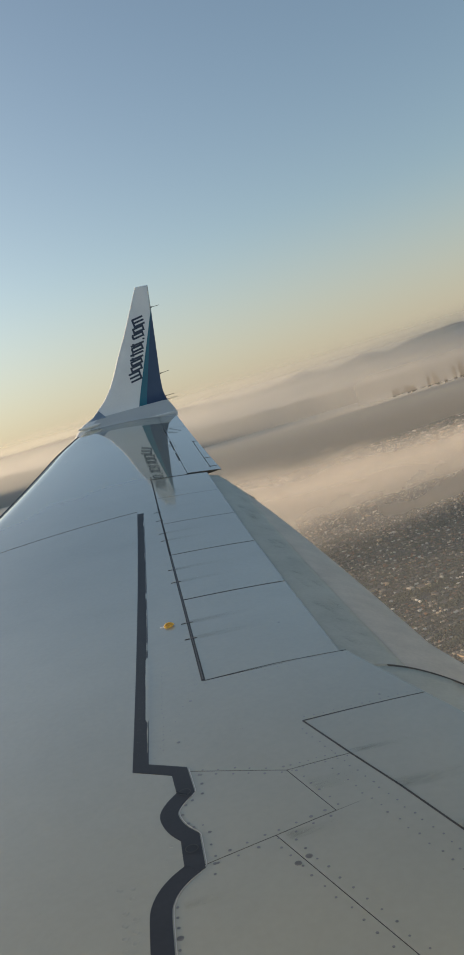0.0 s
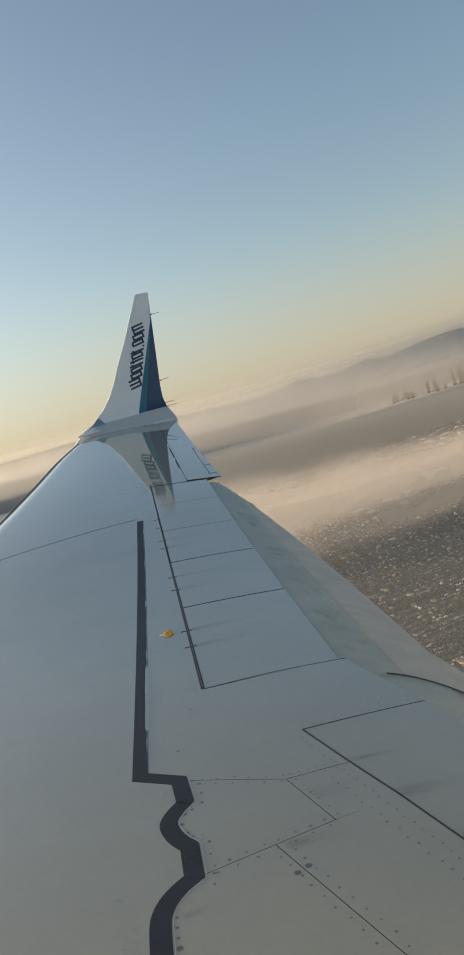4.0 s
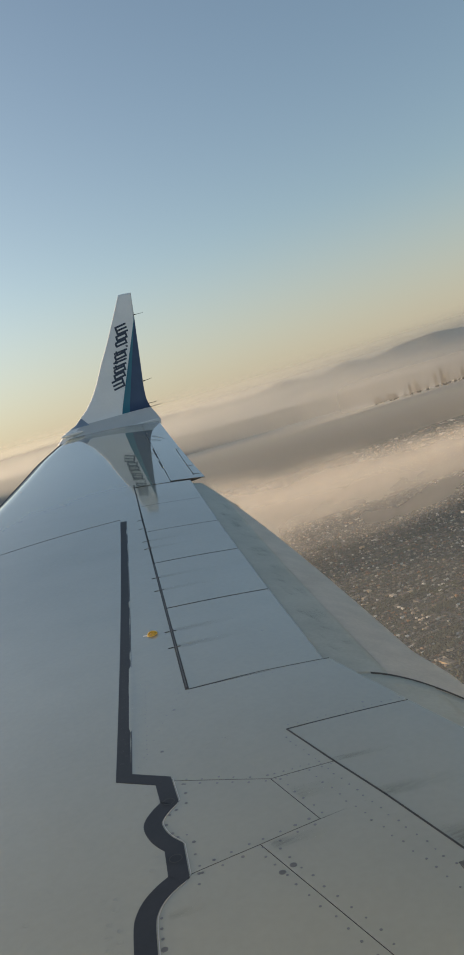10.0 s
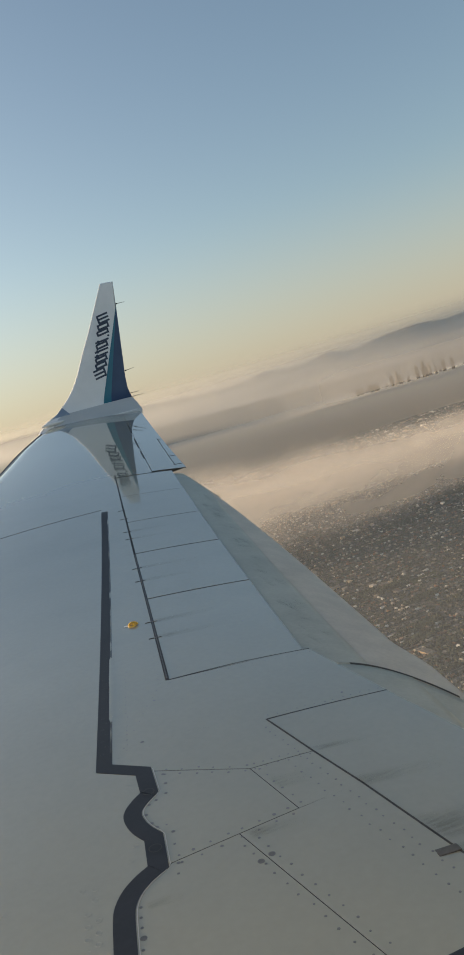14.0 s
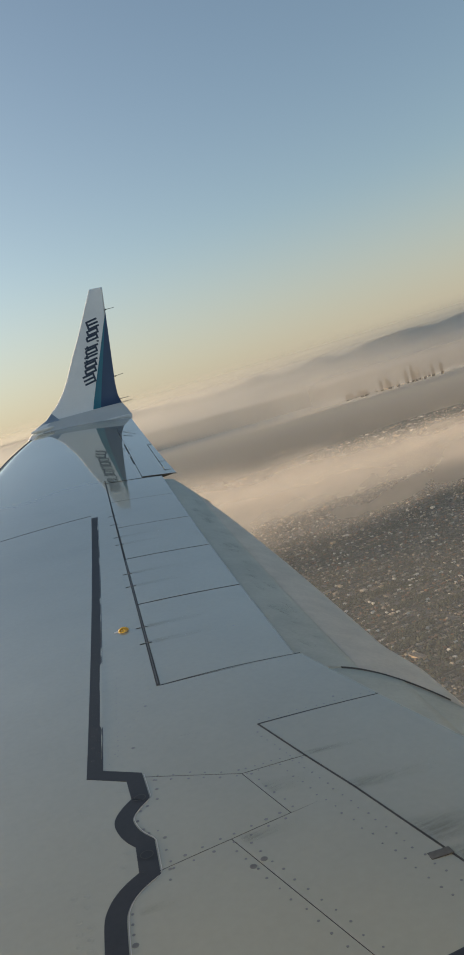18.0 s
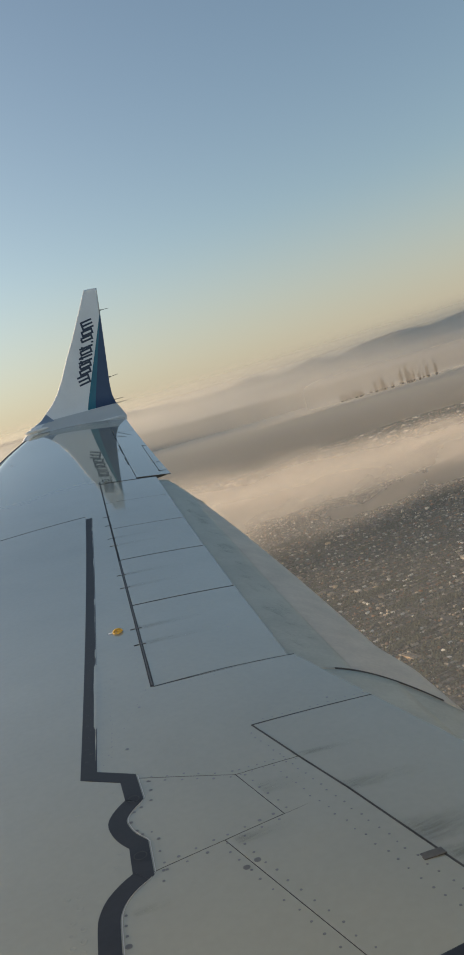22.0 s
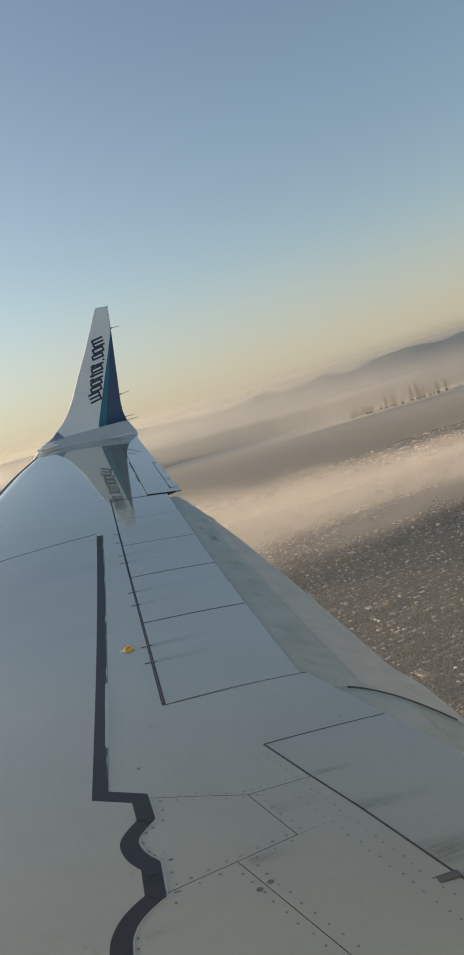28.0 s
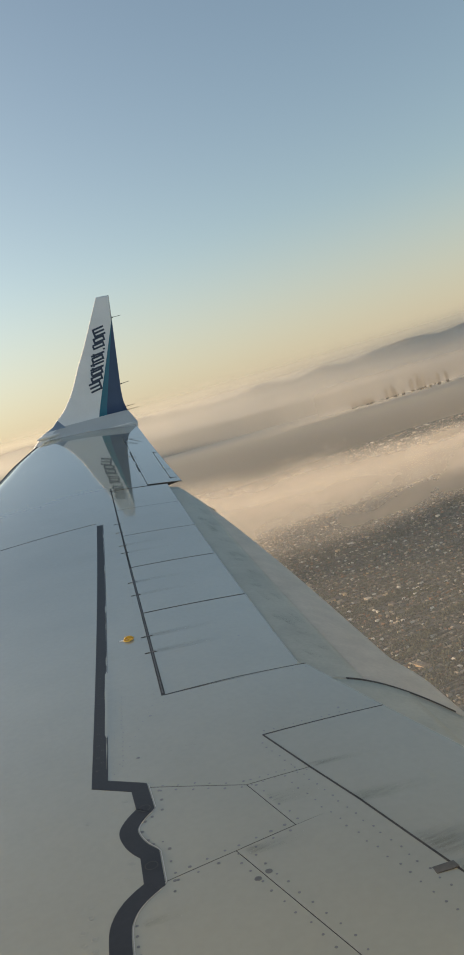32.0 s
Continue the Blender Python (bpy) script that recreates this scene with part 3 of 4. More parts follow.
LEADING = [(0.56, 3.05), (0.76, 3.31), (0.86, 3.57), (1.01, 3.76), (1.13, 3.91), (1.34, 4.11), (1.59, 4.29), (1.99, 4.54), (2.40, 4.82), (2.88, 5.12), (3.43, 5.46)]
TRAILING = [(0.24, 5.18), (0.50, 5.30), (0.69, 5.29), (0.85, 5.25), (1.06, 5.24), (1.30, 5.275), (1.54, 5.33), (2.90, 5.64), (3.43, 5.755)]


def winglet_plane(z):
    return 16.15 + 0.2 * (z - 0.62)


def winglet_point(f, z, side, lift=0.0):
    """f along the chord, side -1 the face toward the cabin."""
    le, te = interp(z, LEADING), interp(z, TRAILING)
    th = 0.045 * (te - le) * 4 * (f ** 0.6) * (1 - f)
    fill = 0.26 * max(0.0, (1.02 - max(z, 0.54)) / 0.48) ** 2.0
    return Vector((le + (te - le) * f, winglet_plane(z) + side * (th + lift) - fill * (1 if side < 0 else 0.85), z))


winglet = part("winglet", loft([[winglet_point(f, z, -1) for f in [(k / 14) ** 1.5 for k in range(15)]]
                                + [winglet_point(f, z, 1) for f in [(k / 14) ** 1.5 for k in range(13, 0, -1)]]
                                for z in [0.24, 0.40] + [0.54 + 0.02 * i for i in range(32)] + [1.2 + 0.1 * i for i in range(22)] + [3.36, 3.41]]), WINGLET_WHITE, wing, "upswept white winglet")


def at_x(x, z, lift=0.004):
    le, te = interp(z, LEADING), interp(z, TRAILING)
    return winglet_point(min(1.0, max(0.0, (x - le) / (te - le))), z, -1, lift)


def decal(name, left, right, z0, z1, mat, lab, parent, n=40, m=8):
    """Paint on the inner face between two edges x = left(z) and x = right(z)."""
    rows = []
    for i in range(n + 1):
        z = z0 + (z1 - z0) * i / n
        rows.append([at_x(left(z) + (right(z) - left(z)) * k / m, z) for k in range(m + 1)])
    return part(name, loft(rows, closed=False), mat, parent, lab)


def teal_edge(z):
    return 4.56 + (5.645 - 4.56) * (z - 0.80) / (2.90 - 0.80)


def navy_edge(z):
    return 4.745 + (5.645 - 4.745) * (z - 0.80) / (2.90 - 0.80)


decal("blend_fairing", lambda z: interp(z, LEADING) + 0.03 + 0.3 * max(0.0, z - 0.72), lambda z: interp(z, TRAILING), 0.30, 0.83, BLEND_PAINT, "grey blended wing tip", winglet, 16, 8)
decal("teal_flash", teal_edge, navy_edge, 0.835, 2.90, TEAL, "teal paint flash", winglet)
decal("navy_flash", navy_edge, lambda z: interp(z, TRAILING), 0.835, 2.90, NAVY, "navy blue paint flash", winglet)
# lettering as plain slanted strokes: pairs of thin bars tied by a short one
def stroke(x, z, w, h, lean=0.0):
    rows = []
    for k in range(5):
        f = k / 4
        rows.append([at_x(x + w * (f - 1), z + lean * (f - 0.5) + h * j / 2, 0.005) for j in range(3)])
    part("marking_bar", loft(rows, closed=False), INK, winglet)


at_z = 1.385
for i, wide in enumerate((0.215, 0.135, 0.13, 0.10, 0.075, 0.135, 0.10, 0.06, 0.13, 0.14, 0.21)):
    edge = 4.90 + 0.60 * (at_z - 1.42) / 1.42
    tall = 0.275 + (0.05 if i in (3, 4, 6) else 0.0)
    if i == 7:
        stroke(edge, at_z, 0.05, 0.035)
    else:
        stems = 3 if wide > 0.2 else (1 if wide < 0.11 else 2)
        for k in range(stems):
            stroke(edge, at_z + (wide - 0.055) * k / max(1, stems - 1), tall, 0.041, 0.055)
        if stems > 1:
            stroke(edge - (0.0 if i in (0, 2, 5, 8) else tall - 0.04), at_z + (0.02 if i in (0, 2, 5, 8) else -0.02), 0.044, wide - 0.045)
            if stems == 2:
                stroke(edge - tall * (0.9 if i in (2, 5, 8) else 0.0) , at_z - (0.02 if i in (2, 5, 8) else -0.02), 0.044, wide - 0.045)
        else:
            stroke(edge - tall * 0.72, at_z - 0.03, 0.045, 0.075)
    at_z += wide - 0.006
decal("root_patch", lambda z: interp(z, LEADING) + 0.01, lambda z: 3.83 - 0.10 * (z - 0.80) / 0.2, 0.80, 1.03, STEEL_BLUE, "steel blue paint patch", winglet, 10, 4)
rings = []
for i in range(13):
    f = i / 12
    r = 0.042 * (math.sin(math.pi * min(1.0, f * 0.97 + 0.03)) ** 0.6)
    rings.append([(3.16 + 0.50 * f, 15.93 + 1.3 * r * math.cos(a), 0.690 + 0.015 * f + r * math.sin(a)) for a in [k * math.tau / 16 for k in range(16)]])
part("tip_light_fairing", loft(rings), WINGLET_WHITE, winglet, "smooth beige fairing of the tip light")
# static wicks
for x, z, d in ((5.64, 2.90, (0.21, 0, 0.01)), (5.31, 1.42, (0.21, 0, 0.02)), (5.11, 0.90, (0.22, -0.02, 0.0)), (5.11, 0.82, (0.26, -0.1, 0.0))):
    p0 = Vector((x, winglet_plane(z) - (0.35 if z < 1 else 0), z))
    d = Vector(d)
    rings = []
    for f, r in ((0, 0.014), (0.15, 0.012), (0.2, 0.006), (1, 0.004)) if z > 1 else ((0, 0.007), (0.2, 0.007), (0.3, 0.006), (1, 0.004)):
        c = p0 + d * f
        rings.append([c + Vector((0, r * math.cos(a), r * math.sin(a))) for a in [k * math.tau / 8 for k in range(8)]])
    part("static_wick", loft(rings), DARK_METAL, winglet, "thin black static wick")

# ---- cabin side that the view looks out of ----
fus = tagged(new("fuselage_side"), "white fuselage side with an oval cabin window", "fuselage", kind="structure")
fus.location = (0, 0, EYE_Z)
R, CY, CZ = 1.88, -1.69, -0.25


def hull(x, a, r=R):
    return Vector((x, CY + r * math.cos(a), CZ + r * math.sin(a)))


A0 = math.asin((0.0 - CZ) / R)
oval = lambda k, g: (0.16 * g * math.copysign(abs(math.cos(k)) ** 0.7, math.cos(k)) + 0.09, A0 + 0.20 * g / R * math.copysign(abs(math.sin(k)) ** 0.7, math.sin(k)))
rings = [[hull(*oval(k * math.tau / 48, g), r) for k in range(48)] for g, r in ((1.0, R - 0.06), (1.0, R), (1.5, R), (2.6, R))]
bm = loft(rings, caps=False)
outer = [oval(k * math.tau / 48, 2.6) for k in range(48)]
part("window_surround", bm, CABIN, fus)
x_lo, x_hi = min(o[0] for o in outer), max(o[0] for o in outer)
a_lo, a_hi = min(o[1] for o in outer), max(o[1] for o in outer)
bm = bmesh.new()


def sheet(x0, x1, a0, a1, nx, na):
    g = [[bm.verts.new(hull(x0 + (x1 - x0) * i / nx, a0 + (a1 - a0) * j / na)) for j in range(na + 1)] for i in range(nx + 1)]
    for i in range(nx):
        for j in range(na):
            bm.faces.new((g[i][j], g[i + 1][j], g[i + 1][j + 1], g[i][j + 1]))


e = 0.03
sheet(-7, x_lo + e, -1.3, 4.983, 6, 44)
sheet(x_hi - e, 9, -1.3, 4.983, 6, 44)
sheet(x_lo + e, x_hi - e, -1.3, a_lo + e / R, 2, 12)
sheet(x_lo + e, x_hi - e, a_hi - e / R, 4.983, 2, 30)
part("hull_skin", bm, CABIN, fus, smooth="all")

# soot drawn aft over the skin by the airflow
def stain_material():
    m = bpy.data.materials.new("soot_stain")
    m.use_nodes = True
    t = m.node_tree
    n, link = t.nodes, t.links.new
    p = n["Principled BSDF"]
    p.inputs["Base Color"].default_value, p.inputs["Roughness"].default_value = (0.035, 0.033, 0.03, 1), 0.6
    att, pos, stretch, tex = n.new("ShaderNodeAttribute"), n.new("ShaderNodeTexCoord"), n.new("ShaderNodeVectorMath"), n.new("ShaderNodeTexNoise")
    att.attribute_name = "fade"
    stretch.operation = 'MULTIPLY'
    stretch.inputs[1].default_value = (2.0, 15.0, 1.0)
    tex.inputs["Detail"].default_value = 5
    link(pos.outputs["Object"], stretch.inputs[0])
    link(stretch.outputs[0], tex.inputs["Vector"])
    mul = n.new("ShaderNodeMath")
    mul.operation = 'MULTIPLY'
    span = n.new("ShaderNodeMapRange")
    span.inputs["From Min"].default_value, span.inputs["From Max"].default_value = 0.22, 0.95
    link(tex.outputs[0], span.inputs["Value"])
    link(span.outputs[0], mul.inputs[0])
    link(att.outputs["Fac"], mul.inputs[1])
    link(mul.outputs[0], p.inputs["Alpha"])
    return m


STAIN = stain_material()


def stain(x, y, length, width, dense, turn=-0.21, height=skin):
    bm = bmesh.new()
    layer = bm.verts.layers.float.new("fade")
    g = []
    for i in range(13):
        col = []
        for k in range(9):
            u, v = i / 12, k / 8 * 2 - 1
            px, py = x + length * u, y + width / 2 * v + turn * length * u
            w = bm.verts.new((px, py, height(px, py) + 0.0015))
            w[layer] = 0.75 * dense * (1 - u) ** 1.4 * (1 - v * v) * min(1, u * 8 + 0.4)
            col.append(w)
        g.append(col)
    for i in range(12):
        for k in range(8):
            bm.faces.new((g[i][k], g[i + 1][k], g[i + 1][k + 1], g[i][k + 1])).normal_flip()
    bmesh.ops.recalc_face_normals(bm, faces=bm.faces)
    ob = part("soot_stain", bm, STAIN, wing, "faint dark soot streak", smooth="skin")
    ob.visible_shadow = False


stain(1.366, 2.34, 0.38, 0.20, 0.8)
stain(1.372, 2.17, 0.40, 0.10, 0.8)
stain(1.352, 2.75, 0.40, 0.10, 0.6)
stain(1.345, 3.09, 0.30, 0.05, 0.7)
stain(0.83, 2.70, 0.24, 0.07, 0.6)
stain(1.07, 2.95, 0.22, 0.12, 0.35)
stain(0.375, 2.57, 0.16, 0.05, 0.5)
for s, d in ((4.99, 0.5), (5.30, 0.55), (6.29, 0.45), (6.66, 0.45), (7.68, 0.35), (7.97, 0.35)):
    stain(*sn(s, 0.01), 0.5, 0.10, d)

# smudges along the middle of the flap
fr = random.Random(8)
for i in range(44):
    s = 4.5 + 5.0 * fr.random() ** 1.3
    stain(*sn(s, 0.95 + fr.uniform(-0.07, 0.06)), fr.uniform(0.04, 0.12), fr.uniform(0.06, 0.30), fr.uniform(0.18, 0.5), height=flap_xy)

# ---- the land below, at about one eighth ----
def thin(name, color, through=0.5, level=False):
    """A partly see-through sheet that stands in for airborne haze or cloud. Returns the material and its cover socket.
    """
    m = bpy.data.materials.new(name)
    m.use_nodes = True
    t = m.node_tree
    n, link = t.nodes, t.links.new
    n.remove(n["Principled BSDF"])
    dif, tra, clear = n.new("ShaderNodeBsdfDiffuse"), n.new("ShaderNodeBsdfTranslucent"), n.new("ShaderNodeBsdfTransparent")
    dif.inputs[0].default_value = tra.inputs[0].default_value = (*color, 1)
    half, mix = n.new("ShaderNodeMixShader"), n.new("ShaderNodeMixShader")
    half.inputs[0].default_value = through
    if level:      # haze scatters alike on all sides of the plain
        half = n.new("ShaderNodeAddShader")
        for node, way_up in ((dif, 1.0), (tra, -1.0)):
            up = n.new("ShaderNodeCombineXYZ")
            up.inputs["Z"].default_value = way_up
            link(up.outputs[0], node.inputs["Normal"])
        link(dif.outputs[0], half.inputs[0])
        link(tra.outputs[0], half.inputs[1])
    else:
        link(dif.outputs[0], half.inputs[1])
        link(tra.outputs[0], half.inputs[2])
    link(clear.outputs[0], mix.inputs[1])
    link(half.outputs[0], mix.inputs[2])
    link(mix.outputs[0], n["Material Output"].inputs["Surface"])
    return m, t, mix.inputs[0]


def ramp_z(t, value, a, b, lo=0.0, hi=1.0):
    r = t.nodes.new("ShaderNodeMapRange")
    r.interpolation_type = 'SMOOTHSTEP'
    for key, v in (("From Min", a), ("From Max", b), ("To Min", lo), ("To Max", hi)):
        r.inputs[key].default_value = v
    t.links.new(value, r.inputs["Value"])
    return r.outputs[0]


def times(t, a, b):
    m = t.nodes.new("ShaderNodeMath")
    m.operation = 'MULTIPLY'
    for i, v in enumerate((a, b)):
        if isinstance(v, float):
            m.inputs[i].default_value = v
        else:
            t.links.new(v, m.inputs[i])
    return m.outputs[0]


HAZE = (0.57, 0.555, 0.515)
GROUND = material("dry_suburban_ground", (0.115, 0.103, 0.082), 0.95, vary=0.5, scale=0.02, fine=0.35, spec=0.0)
ROAD = material("asphalt_streets", (0.16, 0.145, 0.13), 0.9, vary=0.15, scale=0.05, fine=1, spec=0.0)
HOUSES = material("house_walls_and_roofs", (0.3, 0.3, 0.3), 0.8, vary=0.12, scale=0.3, fine=3, spec=0.0,
                  island=[(0.15, 0.13, 0.11), (0.11, 0.10, 0.088), (0.20, 0.165, 0.135), (0.09, 0.082, 0.074), (0.24, 0.14, 0.09), (0.42, 0.35, 0.27), (0.13, 0.12, 0.11), (0.17, 0.14, 0.12), (0.62, 0.57, 0.50), (0.18, 0.13, 0.10), (0.10, 0.095, 0.088), (0.28, 0.24, 0.20), (0.12, 0.105, 0.09), (0.34, 0.30, 0.25)])
SHOPS = material("flat_commercial_roofs", (0.3, 0.3, 0.3), 0.8, vary=0.12, scale=0.3, fine=3, spec=0.0,
                 island=[(0.62, 0.57, 0.50), (0.42, 0.37, 0.31), (0.30, 0.25, 0.20), (0.50, 0.38, 0.26), (0.55, 0.50, 0.45), (0.18, 0.16, 0.14)])
LEAVES = material("street_tree_foliage", (0.078, 0.078, 0.055), 0.9, vary=0.4, scale=0.5, fine=4, spec=0.0)
PARK = material("dry_park_grass", (0.10, 0.095, 0.05), 0.95, vary=0.3, scale=0.1, fine=1.5, spec=0.0)
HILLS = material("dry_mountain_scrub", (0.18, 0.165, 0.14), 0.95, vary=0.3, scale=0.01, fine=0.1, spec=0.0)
TOWER = material("tower_glass_and_stone", (0.06, 0.06, 0.06), 0.5, vary=0.15, scale=0.1, fine=1.0, spec=0.0)
TOWER_PALE = material("tower_pale_stone", (0.2, 0.185, 0.17), 0.6, vary=0.12, scale=0.1, fine=1.0, spec=0.0)
TOWER_GLASS = material("tower_window_glass", (0.04, 0.045, 0.055), 0.25, vary=0.15, scale=0.1, fine=1.0, spec=0.0)
SHED_WALL = material("warehouse_wall", (0.56, 0.40, 0.25), 0.8, vary=0.15, scale=0.3, fine=3, spec=0.0)
SHED_ROOF = material("warehouse_roof", (0.24, 0.20, 0.16), 0.75, vary=0.15, scale=0.2, fine=2, spec=0.0)
DOCK = material("loading_door", (0.12, 0.11, 0.10), 0.6, vary=0.15, scale=0.5, fine=3, spec=0.0)

# ground sheet to the horizon
bm = bmesh.new()
rings = [0, 60, 120, 240, 480, 900, 1600, 2800, 4000, 4900]
prev = None
hub = bm.verts.new((0, 0, 0))
for r in rings[1:]:
    cur = [bm.verts.new((r * math.sin(k * math.tau / 96), r * math.cos(k * math.tau / 96), 0)) for k in range(96)]
    for k in range(96):
        if prev:
            bm.faces.new((prev[k], cur[k], cur[(k + 1) % 96], prev[(k + 1) % 96]))
        else:
            bm.faces.new((hub, cur[k], cur[(k + 1) % 96]))
    prev = cur
bmesh.ops.recalc_face_normals(bm, faces=bm.faces)
tagged(part("ground", bm, GROUND, smooth=False), "hazy brown suburban plain reaching the hills", "ground", kind="structure")


def place(az, dist):
    return dist * math.sin(radians(az)), dist * math.cos(radians(az))


def joined(name, verts, faces, mat, label, category, kind="stuff"):
    me = bpy.data.meshes.new(name)
    me.from_pydata(verts, [], faces)
    me.materials.append(mat)
    return tagged(new(name, me), label, category, kind=kind)


nr = np.random.RandomState(5)
GRID_TURN = radians(-4.0)
gc, gs = math.cos(GRID_TURN), math.sin(GRID_TURN)
BLOCK, CROSS, MAIN = 9.0, 36.0, 108.0      # between streets, cross streets and main roads


def gridded(u, v):
    return u * gc - v * gs, u * gs + v * gc


def in_view(x, y, lo, hi, near, far):
    d, az = np.hypot(x, y), np.degrees(np.arctan2(x, y))
    return (d > near) & (d < far) & (az > lo) & (az < hi)


# streets: long rows, cross streets and main roads
verts, faces = [], []


def strip(u0, v0, u1, v1, w, z):
    d = Vector((u1 - u0, v1 - v0)).normalized()
    sx, sy = -d.y * w / 2, d.x * w / 2
    k = len(verts)
    for u, v in ((u0 + sx, v0 + sy), (u0 - sx, v0 - sy), (u1 - sx, v1 - sy), (u1 + sx, v1 + sy)):
        verts.append((*gridded(u, v), z))
    faces.append((k, k + 1, k + 2, k + 3))


for i in range(300):
    strip(-400, 40 + BLOCK * i, 2200, 40 + BLOCK * i, 1.15, 0.02)
    strip(-400, 40 + BLOCK * (i + 0.5), 2200, 40 + BLOCK * (i + 0.5), 0.5, 0.022)
for i in range(70):
    strip(-300 + CROSS * i, 20, -300 + CROSS * i, 2700, 2.6 if i % 3 == 0 else 1.2, 0.03)
for i in range(25):
    strip(-400, 40 + MAIN * i, 2200, 40 + MAIN * i, 2.6, 0.034)
joined("road", verts, faces, ROAD, "grid of grey suburban streets", "road", "structure")


# buildings with pitched or flat roofs, as boxes of five faces and a ridge
def buildings(name, x, y, a, b, h, rise, turn, mat, label, category):
    k = x.size
    corner = np.array([(-1, -1, 0), (1, -1, 0), (1, 1, 0), (-1, 1, 0), (-1, -1, 1), (1, -1, 1), (1, 1, 1), (-1, 1, 1), (-1, 0, 2), (1, 0, 2)], float)
    lx, ly = corner[None, :, 0] * a[:, None] / 2, corner[None, :, 1] * b[:, None] / 2
    z = np.where(corner[None, :, 2] == 0, -0.05, np.where(corner[None, :, 2] == 1, h[:, None], (h + rise)[:, None]))
    c, s = np.cos(turn)[:, None], np.sin(turn)[:, None]
    pts = np.stack([x[:, None] + lx * c - ly * s, y[:, None] + lx * s + ly * c, z], -1).reshape(-1, 3)
    base = [(0, 1, 5, 4), (2, 3, 7, 6), (0, 4, 8, 7, 3), (1, 2, 6, 9, 5), (4, 5, 9, 8), (6, 7, 8, 9)]
    fs = [tuple(q + 10 * i for q in f) for i in range(k) for f in base]
    return joined(name, pts.tolist(), fs, mat, label, category)


def houses(step_u, size, lo, hi, near, far, keep, label):
    """Two rows of houses a block, one on each street, with sheds along the lane behind them."""
    us, vs = np.arange(-350, 2200, step_u), np.arange(40.0, 3300, BLOCK)
    u0, v0 = np.meshgrid(us, vs)
    u = np.concatenate([u0.ravel(), u0.ravel() + step_u / 2, u0.ravel(), u0.ravel() + step_u / 2])
    v = np.concatenate([v0.ravel() + 1.7, v0.ravel() - 1.7, v0.ravel() + 3.5, v0.ravel() - 3.5])
    back = np.arange(u.size) >= u.size // 2
    clear = np.abs((u + 300 + CROSS / 2) % CROSS - CROSS / 2) > 1.3
    u, v = u + nr.uniform(-0.22, 0.22, u.size) * step_u, v + nr.uniform(-0.3, 0.3, u.size)
    x, y = gridded(u, v)
    empty = np.array([noise.noise(Vector((p * 0.012, q * 0.012, 4))) for p, q in zip(u, v)]) > 0.42 if far < 500 else np.zeros(u.size, bool)
    ok = in_view(x, y, lo, hi, near, far) & clear & ~empty & (nr.rand(u.size) < np.where(back, keep * 0.35, keep))
    x, y, back = x[ok], y[ok], back[ok]
    k = x.size
    s = np.where(back, 0.6, 1.0) * size
    a, b = s * nr.uniform(0.7, 1.25, k), s * nr.uniform(0.5, 0.85, k)
    h = s * nr.uniform(0.20, 0.36, k) + 0.06
    flat = nr.rand(k) < 0.35
    rise = np.where(flat, 0.02, 0.30) * b
    t = GRID_TURN + np.where(nr.rand(k) < 0.45, math.pi / 2, 0) + nr.uniform(-0.05, 0.05, k)
    return buildings("suburban_houses", x, y, a, b, h, rise, t, HOUSES, label, "houses")


houses(1.4, 1.25, 12, 52, 95, 420, 0.92, "rows of small pitched-roof houses, some pale")
houses(1.9, 1.5, 12, 50, 420, 1000, 0.72, "distant rows of pale and brown roofs")
houses(5.0, 2.6, 10, 48, 1000, 3300, 0.6, "far scatter of pale rooftops in haze")

# shops and flats along the main roads
n_shop = 9000
along, side = nr.uniform(-350, 2200, n_shop), nr.choice((-1.0, 1.0), n_shop)
line = 40 + MAIN * nr.randint(0, 25, n_shop) + side * nr.uniform(2.6, 3.6, n_shop)
cross = nr.rand(n_shop) < 0.4
u = np.where(cross, -300 + MAIN * nr.randint(0, 23, n_shop) + side * nr.uniform(2.6, 3.6, n_shop), along)
v = np.where(cross, nr.uniform(40, 2700, n_shop), line)
x, y = gridded(u, v)
ok = in_view(x, y, 4, 54, 95, 3250)
x, y, cross = x[ok], y[ok], cross[ok]
k = x.size
buildings("shop_buildings", x, y, nr.uniform(1.5, 4.8, k), nr.uniform(1.3, 2.3, k), nr.uniform(0.5, 1.3, k), np.full(k, 0.02),
          GRID_TURN + np.where(cross, math.pi / 2, 0), SHOPS, "pale flat-roofed shops along the main roads", "shops")


# large halls and flats scattered far out
k = 5200
d, az = np.sqrt(nr.uniform(700.0 ** 2, 3250.0 ** 2, k)), np.radians(nr.uniform(10, 48, k))
buildings("shop_buildings", d * np.sin(az), d * np.cos(az), nr.uniform(2.2, 8, k), nr.uniform(2.0, 4.2, k), nr.uniform(0.8, 2.4, k), np.full(k, 0.02),
          GRID_TURN + np.where(nr.rand(k) < 0.4, math.pi / 2, 0), SHOPS, "far pale flat-roofed halls in the haze", "buildings")


